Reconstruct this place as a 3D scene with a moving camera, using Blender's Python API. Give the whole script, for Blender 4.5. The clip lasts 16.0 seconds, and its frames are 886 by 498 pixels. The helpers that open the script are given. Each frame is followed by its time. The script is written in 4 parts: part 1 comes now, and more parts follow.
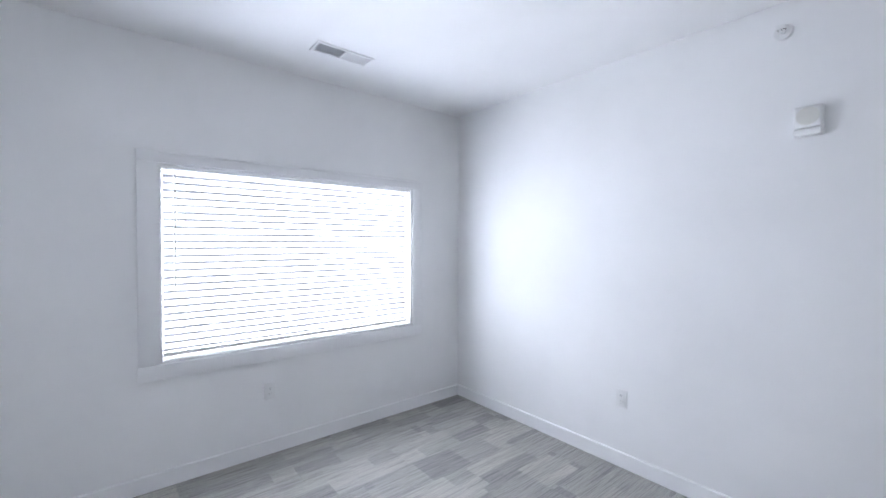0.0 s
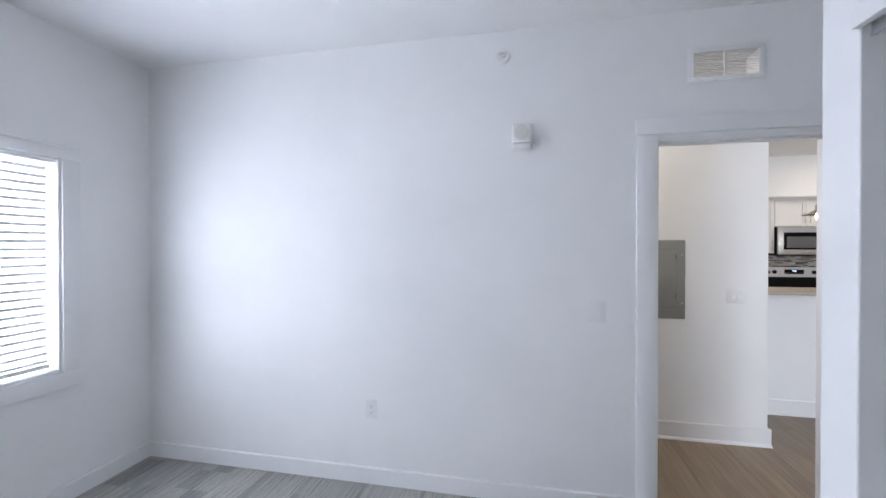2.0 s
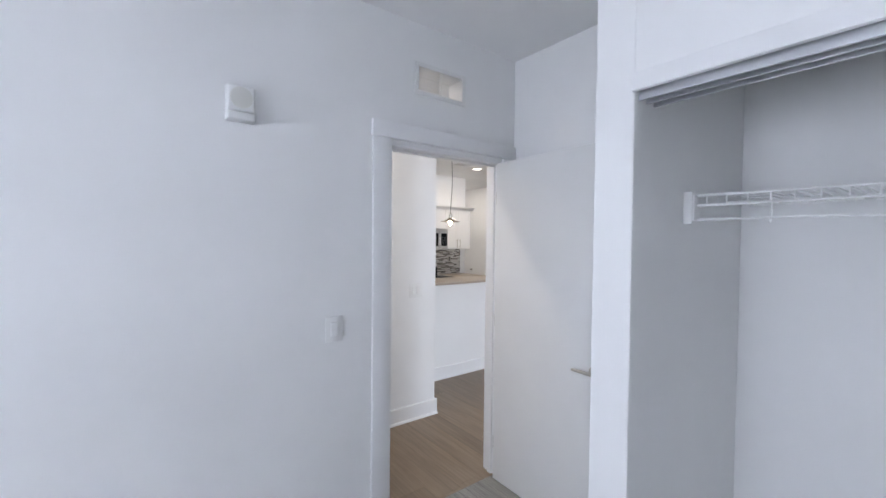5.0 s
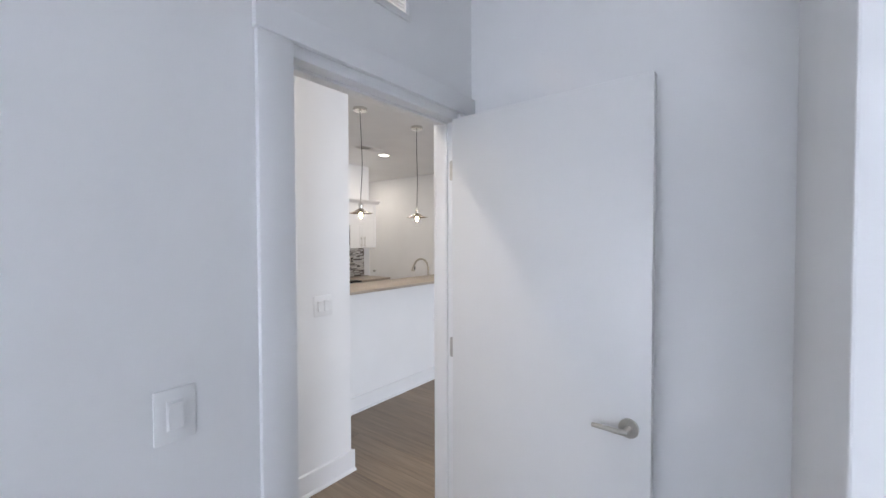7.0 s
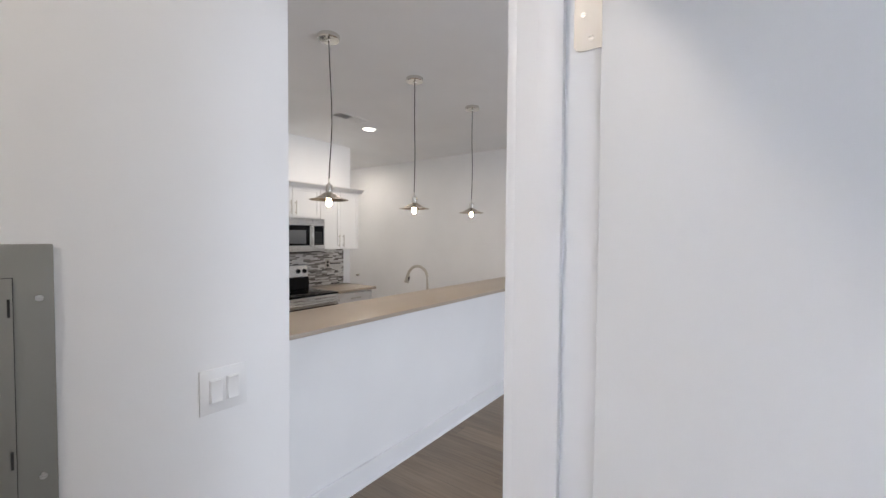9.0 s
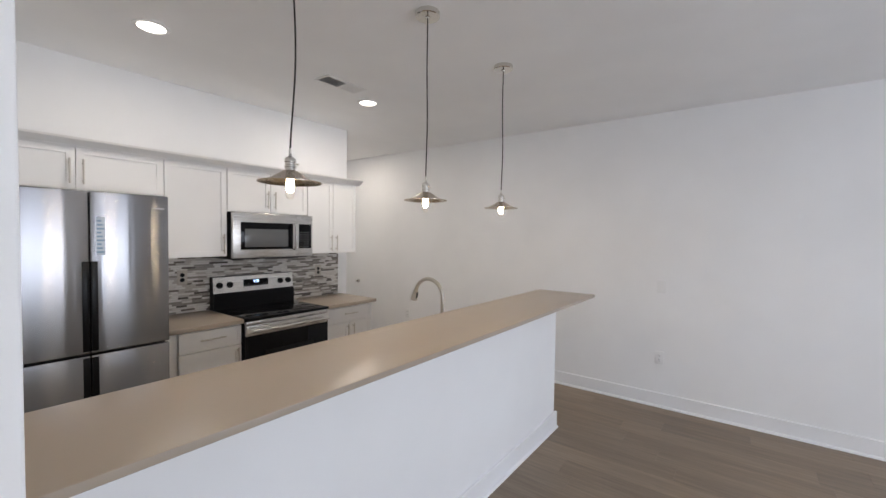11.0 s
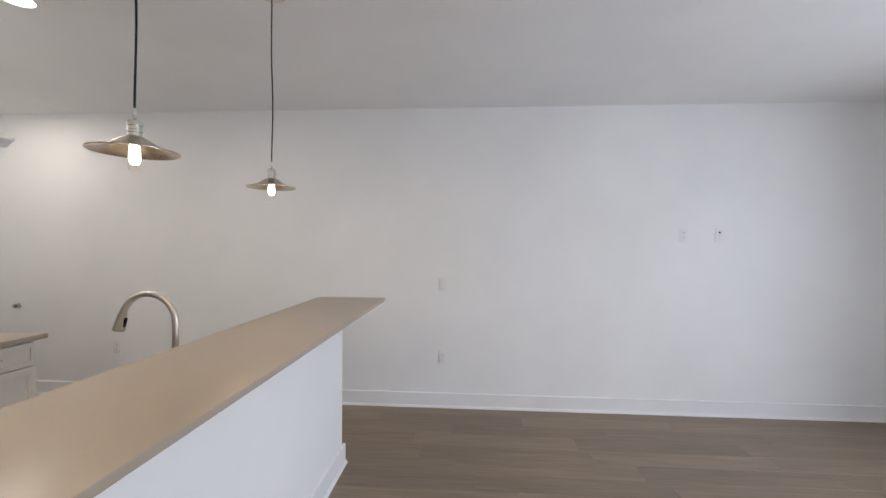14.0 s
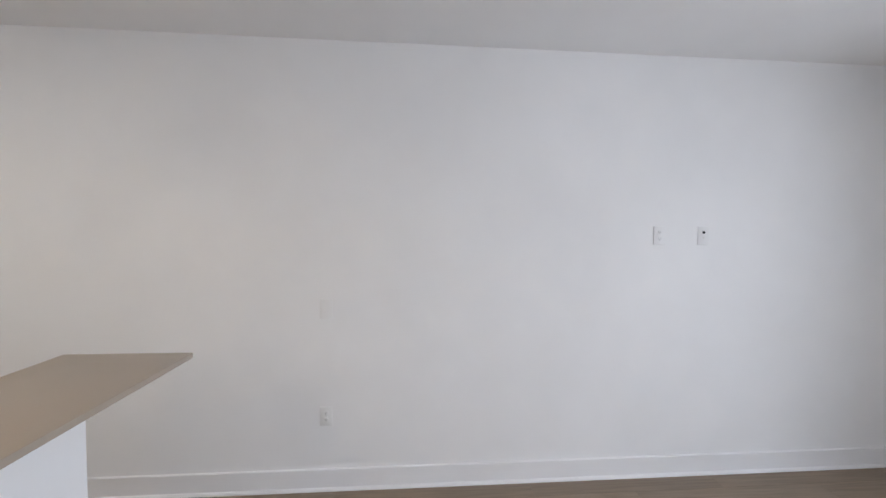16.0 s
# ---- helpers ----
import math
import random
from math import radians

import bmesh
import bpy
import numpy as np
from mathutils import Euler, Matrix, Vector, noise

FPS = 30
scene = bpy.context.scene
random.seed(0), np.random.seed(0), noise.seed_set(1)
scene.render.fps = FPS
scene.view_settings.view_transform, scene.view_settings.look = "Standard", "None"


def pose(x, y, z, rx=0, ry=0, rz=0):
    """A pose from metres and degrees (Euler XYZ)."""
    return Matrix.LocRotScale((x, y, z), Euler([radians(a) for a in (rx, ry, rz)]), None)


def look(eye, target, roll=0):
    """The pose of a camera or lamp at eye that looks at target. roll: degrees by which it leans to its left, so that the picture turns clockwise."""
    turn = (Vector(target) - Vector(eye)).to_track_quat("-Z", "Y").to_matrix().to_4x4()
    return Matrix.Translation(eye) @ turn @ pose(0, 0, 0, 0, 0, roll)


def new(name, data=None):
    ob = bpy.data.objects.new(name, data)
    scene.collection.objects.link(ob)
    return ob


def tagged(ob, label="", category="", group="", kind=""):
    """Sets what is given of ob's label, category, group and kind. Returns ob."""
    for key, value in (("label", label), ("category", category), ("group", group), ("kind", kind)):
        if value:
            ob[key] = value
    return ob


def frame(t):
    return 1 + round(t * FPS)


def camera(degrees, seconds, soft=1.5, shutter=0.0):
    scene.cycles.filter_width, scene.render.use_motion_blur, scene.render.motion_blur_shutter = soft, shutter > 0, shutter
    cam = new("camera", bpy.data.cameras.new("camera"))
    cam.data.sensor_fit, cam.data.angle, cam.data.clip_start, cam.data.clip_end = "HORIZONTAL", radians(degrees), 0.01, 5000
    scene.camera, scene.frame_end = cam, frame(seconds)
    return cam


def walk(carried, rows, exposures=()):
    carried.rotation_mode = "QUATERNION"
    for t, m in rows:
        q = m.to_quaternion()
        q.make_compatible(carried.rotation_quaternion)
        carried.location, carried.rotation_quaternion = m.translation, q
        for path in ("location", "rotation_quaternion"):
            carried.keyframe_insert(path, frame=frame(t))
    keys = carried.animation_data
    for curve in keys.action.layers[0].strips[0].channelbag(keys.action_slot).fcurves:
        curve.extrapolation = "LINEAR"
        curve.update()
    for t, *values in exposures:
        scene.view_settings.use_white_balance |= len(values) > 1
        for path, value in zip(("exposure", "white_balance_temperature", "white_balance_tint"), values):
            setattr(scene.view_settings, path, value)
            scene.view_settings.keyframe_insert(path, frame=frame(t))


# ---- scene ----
cam = camera(95.3, 16.0)
PATH = [
    (0, (2.984, -2.644, 1.514), (1.438, -1.375, 1.476), 0.2),
    (0.5, (2.926, -2.673, 1.526), (1.556, -1.217, 1.467), 0.2),
    (1, (2.729, -2.651, 1.449), (1.691, -0.941, 1.447), 0.6),
    (1.5, (2.669, -2.525, 1.47), (1.944, -0.661, 1.46), 0.3),
    (2, (2.616, -2.374, 1.479), (2.208, -0.416, 1.466), -0.0),
    (2.5, (2.611, -2.22, 1.516), (2.475, -0.225, 1.476), -0.1),
    (3, (2.493, -2.155, 1.524), (2.656, -0.162, 1.482), -0.1),
    (3.5, (2.428, -2.139, 1.553), (2.866, -0.189, 1.495), 0.1),
    (4, (2.322, -2.14, 1.547), (3.06, -0.282, 1.496), 0.3),
    (4.5, (2.265, -2.04, 1.553), (3.258, -0.304, 1.504), 0.4),
    (5, (2.24, -1.866, 1.556), (3.449, -0.273, 1.508), 0.6),
    (5.2, (2.259, -1.79, 1.555), (3.545, -0.258, 1.509), 0.4),
    (7.3, (2.785, -0.856, 1.518), (4.389, 0.337, 1.474), 0.6),
    (7.5, (2.893, -0.711, 1.519), (4.502, 0.476, 1.479), 1.3),
    (8, (3.124, -0.5, 1.552), (4.731, 0.689, 1.494), 1.0),
    (8.5, (3.359, -0.312, 1.557), (4.983, 0.855, 1.497), 1.0),
    (9, (3.592, -0.138, 1.548), (5.211, 1.034, 1.486), 0.4),
    (9.2, (3.672, -0.105, 1.553), (5.293, 1.063, 1.482), 1.3),
    (11.3, (4.377, 0.603, 1.576), (5.963, 1.82, 1.512), 0.4),
    (11.5, (4.426, 0.684, 1.578), (5.98, 1.942, 1.519), 0.8),
    (12, (4.467, 0.837, 1.57), (6.0, 2.12, 1.513), 0.8),
    (12.5, (4.497, 0.925, 1.564), (6.138, 2.068, 1.505), 0.8),
    (13, (4.546, 0.938, 1.526), (6.372, 1.754, 1.483), 0.6),
    (13.5, (4.653, 0.916, 1.516), (6.604, 1.354, 1.479), 0.6),
    (14, (4.822, 0.861, 1.494), (6.818, 0.989, 1.469), 0.4),
    (14.5, (5.058, 0.83, 1.51), (7.054, 0.72, 1.479), 0.5),
    (15, (5.324, 0.71, 1.548), (7.31, 0.481, 1.5), 0.4),
    (15.5, (5.631, 0.594, 1.585), (7.617, 0.373, 1.513), 0.5),
    (16, (6.01, 0.588, 1.6), (8.002, 0.423, 1.515), 0.5),
]
walk(cam, [(t, look(e, a, r)) for t, e, a, r in PATH], [(0.0, 0.32), (2.0, 0.18), (5.2, 0.14), (7.6, 0.18), (9.2, 0.10), (11.4, 0.14), (14.5, 0.16), (16.0, 0.20)])

# ---- world and light ----
world = bpy.data.worlds.new("world")
scene.world = world
world.use_nodes = True
wn = world.node_tree.nodes
sky = wn.new("ShaderNodeTexSky")
sky.sky_type, sky.sun_disc = "NISHITA", False
sky.sun_elevation, sky.sun_rotation = radians(55), radians(35)
wn["Background"].inputs["Strength"].default_value = 0.1
world.node_tree.links.new(sky.outputs["Color"], wn["Background"].inputs["Color"])


def lamp(name, kind, m, energy, color, **kw):
    data = bpy.data.lights.new(name, kind)
    data.energy, data.color = energy, color
    for key, value in kw.items():
        if key == "size":
            data.shape, data.size, data.size_y = "RECTANGLE", value[0], value[1]
        if key == "disk":
            data.shape, data.size = "DISK", value
        if key == "angle":
            data.angle = value
        if key == "spread":
            data.spread = value
    ob = new(name, data)
    ob.matrix_world = m
    return ob


# overcast sun from the north-east, behind the building
lamp("sun", "SUN", look((0, 0, 10), (0 - 4, 0 - 5.7, 0)), 0.8, (1.0, 0.95, 0.88), angle=radians(12))
DAY = (0.80, 0.86, 1.0)
DAYB = (0.90, 0.93, 1.0)
# sky light in the bedroom window and in the living-room window
lamp("window_daylight", "AREA", look((-0.42, -1.48, 1.33), (3, -1.48, 1.85)), 365, DAYB, size=(2.6, 1.7))
lamp("living_daylight", "AREA", look((5.85, -3.30, 1.25), (5.85, 0, 1.20)), 74, DAY, size=(2.3, 2.4), spread=radians(150))
# recessed ceiling lights
DOWN = (1.0, 0.90, 0.81)
DOWNLIGHTS = ((5.15, 3.20, 4.0), (6.756, 3.173, 9.0), (7.85, 4.90, 5.0), (2.95, 0.57, 8.5))
for dx, dy, watts in DOWNLIGHTS:
    lamp("downlight_lamp", "AREA", look((dx, dy, 2.718), (dx, dy + 0.0001, 0)), watts, DOWN, disk=0.13)

# ---- materials ----


def rgb(r, g, b):
    return (r, g, b, 1.0)


class Mat:
    """A small builder for node materials."""

    def __init__(self, name, color, rough=0.5, metal=0.0, **kw):
        self.m = bpy.data.materials.new(name)
        self.m.use_nodes = True
        self.t = self.m.node_tree
        self.b = self.t.nodes["Principled BSDF"]
        self.set("Base Color", rgb(*color))
        self.set("Roughness", rough)
        self.set("Metallic", metal)
        for key, value in kw.items():
            self.set(key.replace("_", " "), value)
        self.co = None

    def set(self, key, value):
        self.b.inputs[key].default_value = value

    def node(self, kind, **kw):
        n = self.t.nodes.new(kind)
        for key, value in kw.items():
            n.inputs[key.replace("_", " ")].default_value = value
        return n

    def link(self, a, b):
        self.t.links.new(a, b)

    def coords(self, scale=(1, 1, 1), shift=None):
        tc = self.t.nodes.new("ShaderNodeTexCoord")
        mp = self.node("ShaderNodeMapping", Scale=scale)
        self.link(tc.outputs["Object"], mp.inputs["Vector"])
        if shift:
            self.link(shift, mp.inputs["Location"])
        return mp.outputs["Vector"]

    def noise(self, scale, detail=4.0, stretch=(1, 1, 1), rough=0.55, shift=None):
        n = self.node("ShaderNodeTexNoise", Scale=scale, Detail=detail, Roughness=rough)
        self.link(self.coords(stretch, shift), n.inputs["Vector"])
        return n.outputs["Fac"]

    def ramp(self, fac, stops):
        r = self.t.nodes.new("ShaderNodeValToRGB")
        el = r.color_ramp.elements
        while len(el) < len(stops):
            el.new(0.5)
        for e, (p, c) in zip(el, stops):
            e.position, e.color = p, rgb(*c) if len(c) == 3 else c
        self.link(fac, r.inputs["Fac"])
        return r.outputs["Color"]

    def mix(self, fac, a, b, mode="MIX"):
        n = self.t.nodes.new("ShaderNodeMix")
        n.data_type, n.blend_type = "RGBA", mode
        for sock, value in ((n.inputs["Factor"], fac), (n.inputs["A"], a), (n.inputs["B"], b)):
            if isinstance(value, (int, float)):
                sock.default_value = value
            elif isinstance(value, tuple):
                sock.default_value = rgb(*value)
            else:
                self.link(value, sock)
        return n.outputs["Result"]

    def color(self, sock):
        self.link(sock, self.b.inputs["Base Color"])
        return self

    def range(self, fac, lo, hi):
        n = self.node("ShaderNodeMapRange", From_Min=0.25, From_Max=0.75, To_Min=lo, To_Max=hi)
        self.link(fac, n.inputs["Value"])
        return n.outputs["Result"]

    def rough(self, fac, lo, hi):
        self.link(self.range(fac, lo, hi), self.b.inputs["Roughness"])
        return self

    def bump(self, fac, strength, dist=0.002):
        n = self.node("ShaderNodeBump", Strength=strength, Distance=dist)
        self.link(fac, n.inputs["Height"])
        prev = self.b.inputs["Normal"]
        if prev.is_linked:
            self.link(prev.links[0].from_socket, n.inputs["Normal"])
        self.link(n.outputs["Normal"], prev)
        return self


def painted(name, color, rough, grain=260, relief=0.12):
    """Rolled or sprayed paint: faint mottling and orange-peel relief."""
    m = Mat(name, color, rough)
    big = m.noise(1.3, 3)
    lo, hi = tuple(c * 0.965 for c in color), tuple(min(1, c * 1.02) for c in color)
    m.color(m.ramp(big, ((0.3, lo), (0.7, hi))))
    m.bump(m.noise(grain, 2), relief, 0.0008)
    m.rough(m.noise(6, 3), rough - 0.06, rough + 0.06)
    return m.m


WALL = painted("wall_paint", (0.91, 0.91, 0.905), 0.62, 240, 0.22)
CEIL = painted("ceiling_paint", (0.92, 0.92, 0.915), 0.75, 180, 0.25)
TRIM = painted("trim_paint", (0.90, 0.90, 0.90), 0.36, 90, 0.08)
DOORP = painted("door_paint", (0.845, 0.845, 0.835), 0.42, 120, 0.10)
CAB = painted("cabinet_paint", (0.83, 0.82, 0.80), 0.38, 90, 0.05)
PLASTIC = painted("white_plastic", (0.87, 0.87, 0.86), 0.34, 60, 0.03)
IVORY = painted("ivory_plastic", (0.78, 0.77, 0.72), 0.40, 60, 0.03)
PANELGREY = painted("grey_enamel", (0.30, 0.30, 0.275), 0.45, 300, 0.10)
DARK = Mat("dark_gap", (0.012, 0.012, 0.012), 0.7).m
# near-black that stands for the shade inside slots, holes and gaps
SHADOWBLACK = Mat("shadow_black", (0.03, 0.03, 0.03), 0.6).m
# grey that stands for the shade in ducts and grille holes
SHADOWGREY = Mat("shadow_grey", (0.42, 0.42, 0.43), 0.6).m


def carpet():
    m = Mat("carpet_tile", (0.3, 0.3, 0.29), 0.95)
    info = m.t.nodes.new("ShaderNodeObjectInfo")
    sh = m.node("ShaderNodeCombineXYZ")
    mul = m.t.nodes.new("ShaderNodeMath")
    mul.operation, mul.inputs[1].default_value = "MULTIPLY", 37.0
    m.link(info.outputs["Random"], mul.inputs[0])
    for ax in ("X", "Y", "Z"):
        m.link(mul.outputs[0], sh.inputs[ax])
    shift = sh.outputs[0]
    # blocks of a different pile inside each plank
    vor = m.node("ShaderNodeTexVoronoi", Scale=1.0, Randomness=0.0)
    vor.distance, vor.feature = "CHEBYCHEV", "F1"
    m.link(m.coords((7.8, 3.1, 1), shift), vor.inputs["Vector"])
    bw = m.t.nodes.new("ShaderNodeSeparateColor")
    m.link(vor.outputs["Color"], bw.inputs[0])
    streak = m.noise(1.0, 4, (150, 3.5, 1), 0.65, shift)
    fleck = m.noise(300, 3, (1, 0.5, 1))
    base = m.ramp(bw.outputs[0], ((0.0, (0.33, 0.325, 0.315)), (0.3, (0.42, 0.41, 0.39)), (1.0, (0.50, 0.485, 0.455))))
    lines = m.ramp(streak, ((0.36, (0.55, 0.55, 0.57)), (0.50, (0.95, 0.95, 0.93)), (0.66, (1.12, 1.11, 1.08))))
    col = m.mix(0.85, base, lines, "MULTIPLY")
    tone = m.ramp(info.outputs["Random"], ((0, (0.92, 0.92, 0.93)), (1, (1.05, 1.05, 1.04))))
    col = m.mix(1.0, col, tone, "MULTIPLY")
    flecks = m.ramp(fleck, ((0.3, (0.58, 0.58, 0.58)), (0.7, (1.26, 1.26, 1.26))))
    m.color(m.mix(0.8, col, flecks, "MULTIPLY"))
    m.bump(fleck, 0.8, 0.003)
    m.bump(streak, 0.5, 0.002)
    return m.m


def vinyl_wood():
    m = Mat("vinyl_plank", (0.25, 0.19, 0.14), 0.45)
    info = m.t.nodes.new("ShaderNodeObjectInfo")
    sh = m.node("ShaderNodeCombineXYZ")
    mul = m.t.nodes.new("ShaderNodeMath")
    mul.operation, mul.inputs[1].default_value = "MULTIPLY", 53.0
    m.link(info.outputs["Random"], mul.inputs[0])
    for ax in ("X", "Y", "Z"):
        m.link(mul.outputs[0], sh.inputs[ax])
    shift = sh.outputs[0]
    grain = m.noise(1.0, 6, (60, 2.4, 1), 0.65, shift)
    cloud = m.noise(1.0, 4, (7, 1.1, 1), 0.5, shift)
    col = m.ramp(grain, ((0.28, (0.215, 0.160, 0.112)), (0.5, (0.275, 0.208, 0.148)), (0.74, (0.330, 0.255, 0.185))))
    col = m.mix(0.6, col, m.ramp(cloud, ((0.3, (0.72, 0.71, 0.70)), (0.7, (1.18, 1.17, 1.15)))), "MULTIPLY")
    col = m.mix(1.0, col, m.ramp(info.outputs["Random"], ((0, (0.86, 0.86, 0.87)), (1, (1.1, 1.09, 1.07)))), "MULTIPLY")
    m.color(col)
    m.rough(cloud, 0.38, 0.52)
    m.bump(grain, 0.2, 0.0008)
    return m.m


def brushed(name, color, rough, along=(1, 1, 1), wave=0.0, fine=0.12):
    """Brushed metal; along stretches the grain, wave gives the sheet's slight buckle."""
    m = Mat(name, color, rough, 1.0)
    g = m.noise(1.0, 3, along, 0.6)
    m.rough(g, rough * 0.92, rough * 1.1)
    m.bump(g, fine, 0.0004)
    if wave:
        m.bump(m.noise(1.0, 1.5, (13.0, 13.0, 0.35), 0.4), wave, 0.02)
    return m.m


STEEL = brushed("stainless_steel", (0.37, 0.37, 0.385), 0.24, (3, 3, 1500), 0.25, 0.0)
tg_node = STEEL.node_tree.nodes.new("ShaderNodeTangent")
tg_node.direction_type, tg_node.axis = "RADIAL", "Z"
STEEL.node_tree.links.new(tg_node.outputs[0], STEEL.node_tree.nodes["Principled BSDF"].inputs["Tangent"])
STEEL.node_tree.nodes["Principled BSDF"].inputs["Anisotropic"].default_value = 1.0
STEEL.node_tree.nodes["Principled BSDF"].inputs["Anisotropic Rotation"].default_value = 0.25
STEELH = brushed("stainless_trim", (0.62, 0.61, 0.59), 0.27, (6, 6, 600))
NICKEL = brushed("brushed_nickel", (0.62, 0.585, 0.53), 0.32, (300, 300, 20))
SHADEM = brushed("pendant_metal", (0.56, 0.50, 0.42), 0.26, (9, 9, 9), 0.0, 0.0)
CHROME = brushed("polished_nickel", (0.70, 0.68, 0.64), 0.13, (30, 30, 30), 0.0, 0.0)
SATIN = brushed("satin_nickel", (0.55, 0.53, 0.50), 0.48, (300, 300, 20))
ALU = brushed("aluminium_track", (0.70, 0.71, 0.73), 0.35, (400, 6, 400))
BLACKGLASS = Mat("black_glass", (0.004, 0.004, 0.005), 0.05, 0.0, Specular_IOR_Level=0.16).m
BLACKPL = Mat("black_plastic", (0.008, 0.008, 0.009), 0.30, 0.0, Specular_IOR_Level=0.15).m
OVENGLASS = Mat("oven_glass", (0.010, 0.010, 0.011), 0.08, 0.0, Specular_IOR_Level=0.16).m
WINDOWGLASS = Mat("mesh_window_glass", (0.115, 0.118, 0.122), 0.16).m
FRSIDE = painted("fridge_side_grey", (0.12, 0.12, 0.125), 0.5, 400, 0.15)
CORD = Mat("black_cord", (0.012, 0.012, 0.012), 0.8).m
RUBBER = Mat("grey_rubber", (0.10, 0.10, 0.10), 0.7).m
BRASSM = brushed("pipe_brass", (0.55, 0.50, 0.42), 0.35, (80, 80, 80))


def quartz():
    m = Mat("quartz_top", (0.41, 0.345, 0.275), 0.32, Specular_IOR_Level=0.3)
    a = m.noise(3.0, 4)
    b = m.noise(900, 2)
    col = m.ramp(a, ((0.2, (0.395, 0.333, 0.264)), (0.8, (0.410, 0.346, 0.276))))
    m.color(m.mix(0.7, col, m.ramp(b, ((0.33, (0.985, 0.985, 0.985)), (0.68, (1.01, 1.01, 1.01)))), "MULTIPLY"))
    return m.m


QUARTZ = quartz()


def mosaic(joined):
    m = Mat("mosaic_rest" if joined else "mosaic_tile", (0.4, 0.38, 0.36), 0.18)
    if joined:
        geo = m.t.nodes.new("ShaderNodeNewGeometry")
        rnd = geo.outputs["Random Per Island"]
    else:
        rnd = m.t.nodes.new("ShaderNodeObjectInfo").outputs["Random"]
    r = m.t.nodes.new("ShaderNodeValToRGB")
    r.color_ramp.interpolation = "CONSTANT"
    cols = ((0, (0.72, 0.70, 0.67)), (0.28, (0.20, 0.178, 0.158)), (0.46, (0.50, 0.465, 0.425)), (0.62, (0.125, 0.112, 0.102)),
            (0.72, (0.66, 0.635, 0.60)), (0.88, (0.31, 0.285, 0.26)))
    el = r.color_ramp.elements
    while len(el) < len(cols):
        el.new(0.5)
    for e, (p, c) in zip(el, cols):
        e.position, e.color = p, rgb(*c)
    m.link(rnd, r.inputs["Fac"])
    n = m.noise(60, 3, (1, 1, 4))
    m.color(m.mix(0.45, r.outputs["Color"], m.ramp(n, ((0.3, (0.75, 0.75, 0.75)), (0.7, (1.2, 1.2, 1.2)))), "MULTIPLY"))
    return m.m


TILE, TILEREST = mosaic(False), mosaic(True)
GROUT = painted("grout", (0.50, 0.48, 0.45), 0.85, 300, 0.3)


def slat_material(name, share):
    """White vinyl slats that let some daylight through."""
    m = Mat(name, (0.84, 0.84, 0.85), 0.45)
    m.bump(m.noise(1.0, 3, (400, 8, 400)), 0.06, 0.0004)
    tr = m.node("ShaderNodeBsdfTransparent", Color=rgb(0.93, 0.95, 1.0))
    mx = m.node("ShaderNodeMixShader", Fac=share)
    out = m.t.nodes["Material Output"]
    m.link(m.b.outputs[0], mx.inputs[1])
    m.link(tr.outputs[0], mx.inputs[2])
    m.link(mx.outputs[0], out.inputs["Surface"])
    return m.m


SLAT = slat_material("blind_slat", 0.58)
# nearly opaque, for the added strips that imitate shade between slats
SLATSHADE = slat_material("slat_shade_line", 0.01)
GLASS = Mat("clear_glass", (0.95, 0.97, 0.97), 0.02, 0.0, Transmission_Weight=1.0, IOR=1.45).m
BULBGLASS = Mat("bulb_glass", (1.0, 0.97, 0.92), 0.0, 0.0, Transmission_Weight=1.0, IOR=1.05).m


def glow(name, color, strength):
    m = Mat(name, color, 0.5)
    m.set("Emission Color", rgb(*color))
    m.set("Emission Strength", strength)
    return m.m


FILAMENT = glow("filament_glow", (1.0, 0.78, 0.53), 205)
LENS = glow("downlight_lens", (1.0, 0.93, 0.82), 6)
DISPLAY = glow("clock_digits", (0.45, 0.65, 1.0), 5)
PLATE = painted("beige_plate", (0.50, 0.46, 0.40), 0.35, 60, 0.03)
STICKER = Mat("energy_label", (0.58, 0.66, 0.74), 0.4).m
INK = Mat("label_ink", (0.25, 0.38, 0.52), 0.4).m
PRINT = Mat("printed_marks", (0.13, 0.13, 0.13), 0.5).m
LOGO = Mat("logo_mark", (0.30, 0.30, 0.30), 0.3, 0.6).m

# ---- builders ----
SHIFT = {}


def mesh(name, bm, material, smooth=False):
    bmesh.ops.recalc_face_normals(bm, faces=bm.faces)
    me = bpy.data.meshes.new(name)
    bm.to_mesh(me)
    bm.free()
    me.materials.append(material)
    if smooth:
        for p in me.polygons:
            p.use_smooth = True
        me.set_sharp_from_angle(angle=radians(38))
    return me


def thing(name, at, label="", category="", group="", kind=""):
    ob = new(name)
    ob.empty_display_size = 0.05
    ob.location = at
    SHIFT[ob] = Vector(at)
    return tagged(ob, label, category, group, kind)


def part(name, bm, material, parent, label="", smooth=True):
    """Link a bmesh, in world places, as one mesh under a thing or a part."""
    off = SHIFT[parent]
    bmesh.ops.translate(bm, verts=bm.verts, vec=-off)
    ob = new(name, mesh(name, bm, material, smooth))
    ob.parent = parent
    SHIFT[ob] = off
    return tagged(ob, label)


def solid(name, bm, material, label="", category="", group="", kind="", at=(0, 0, 0), smooth=True):
    """One mesh as a thing or a piece of the setting."""
    bmesh.ops.translate(bm, verts=bm.verts, vec=-Vector(at))
    ob = new(name, mesh(name, bm, material, smooth))
    ob.location = at
    SHIFT[ob] = Vector(at)
    return tagged(ob, label, category, group, kind)


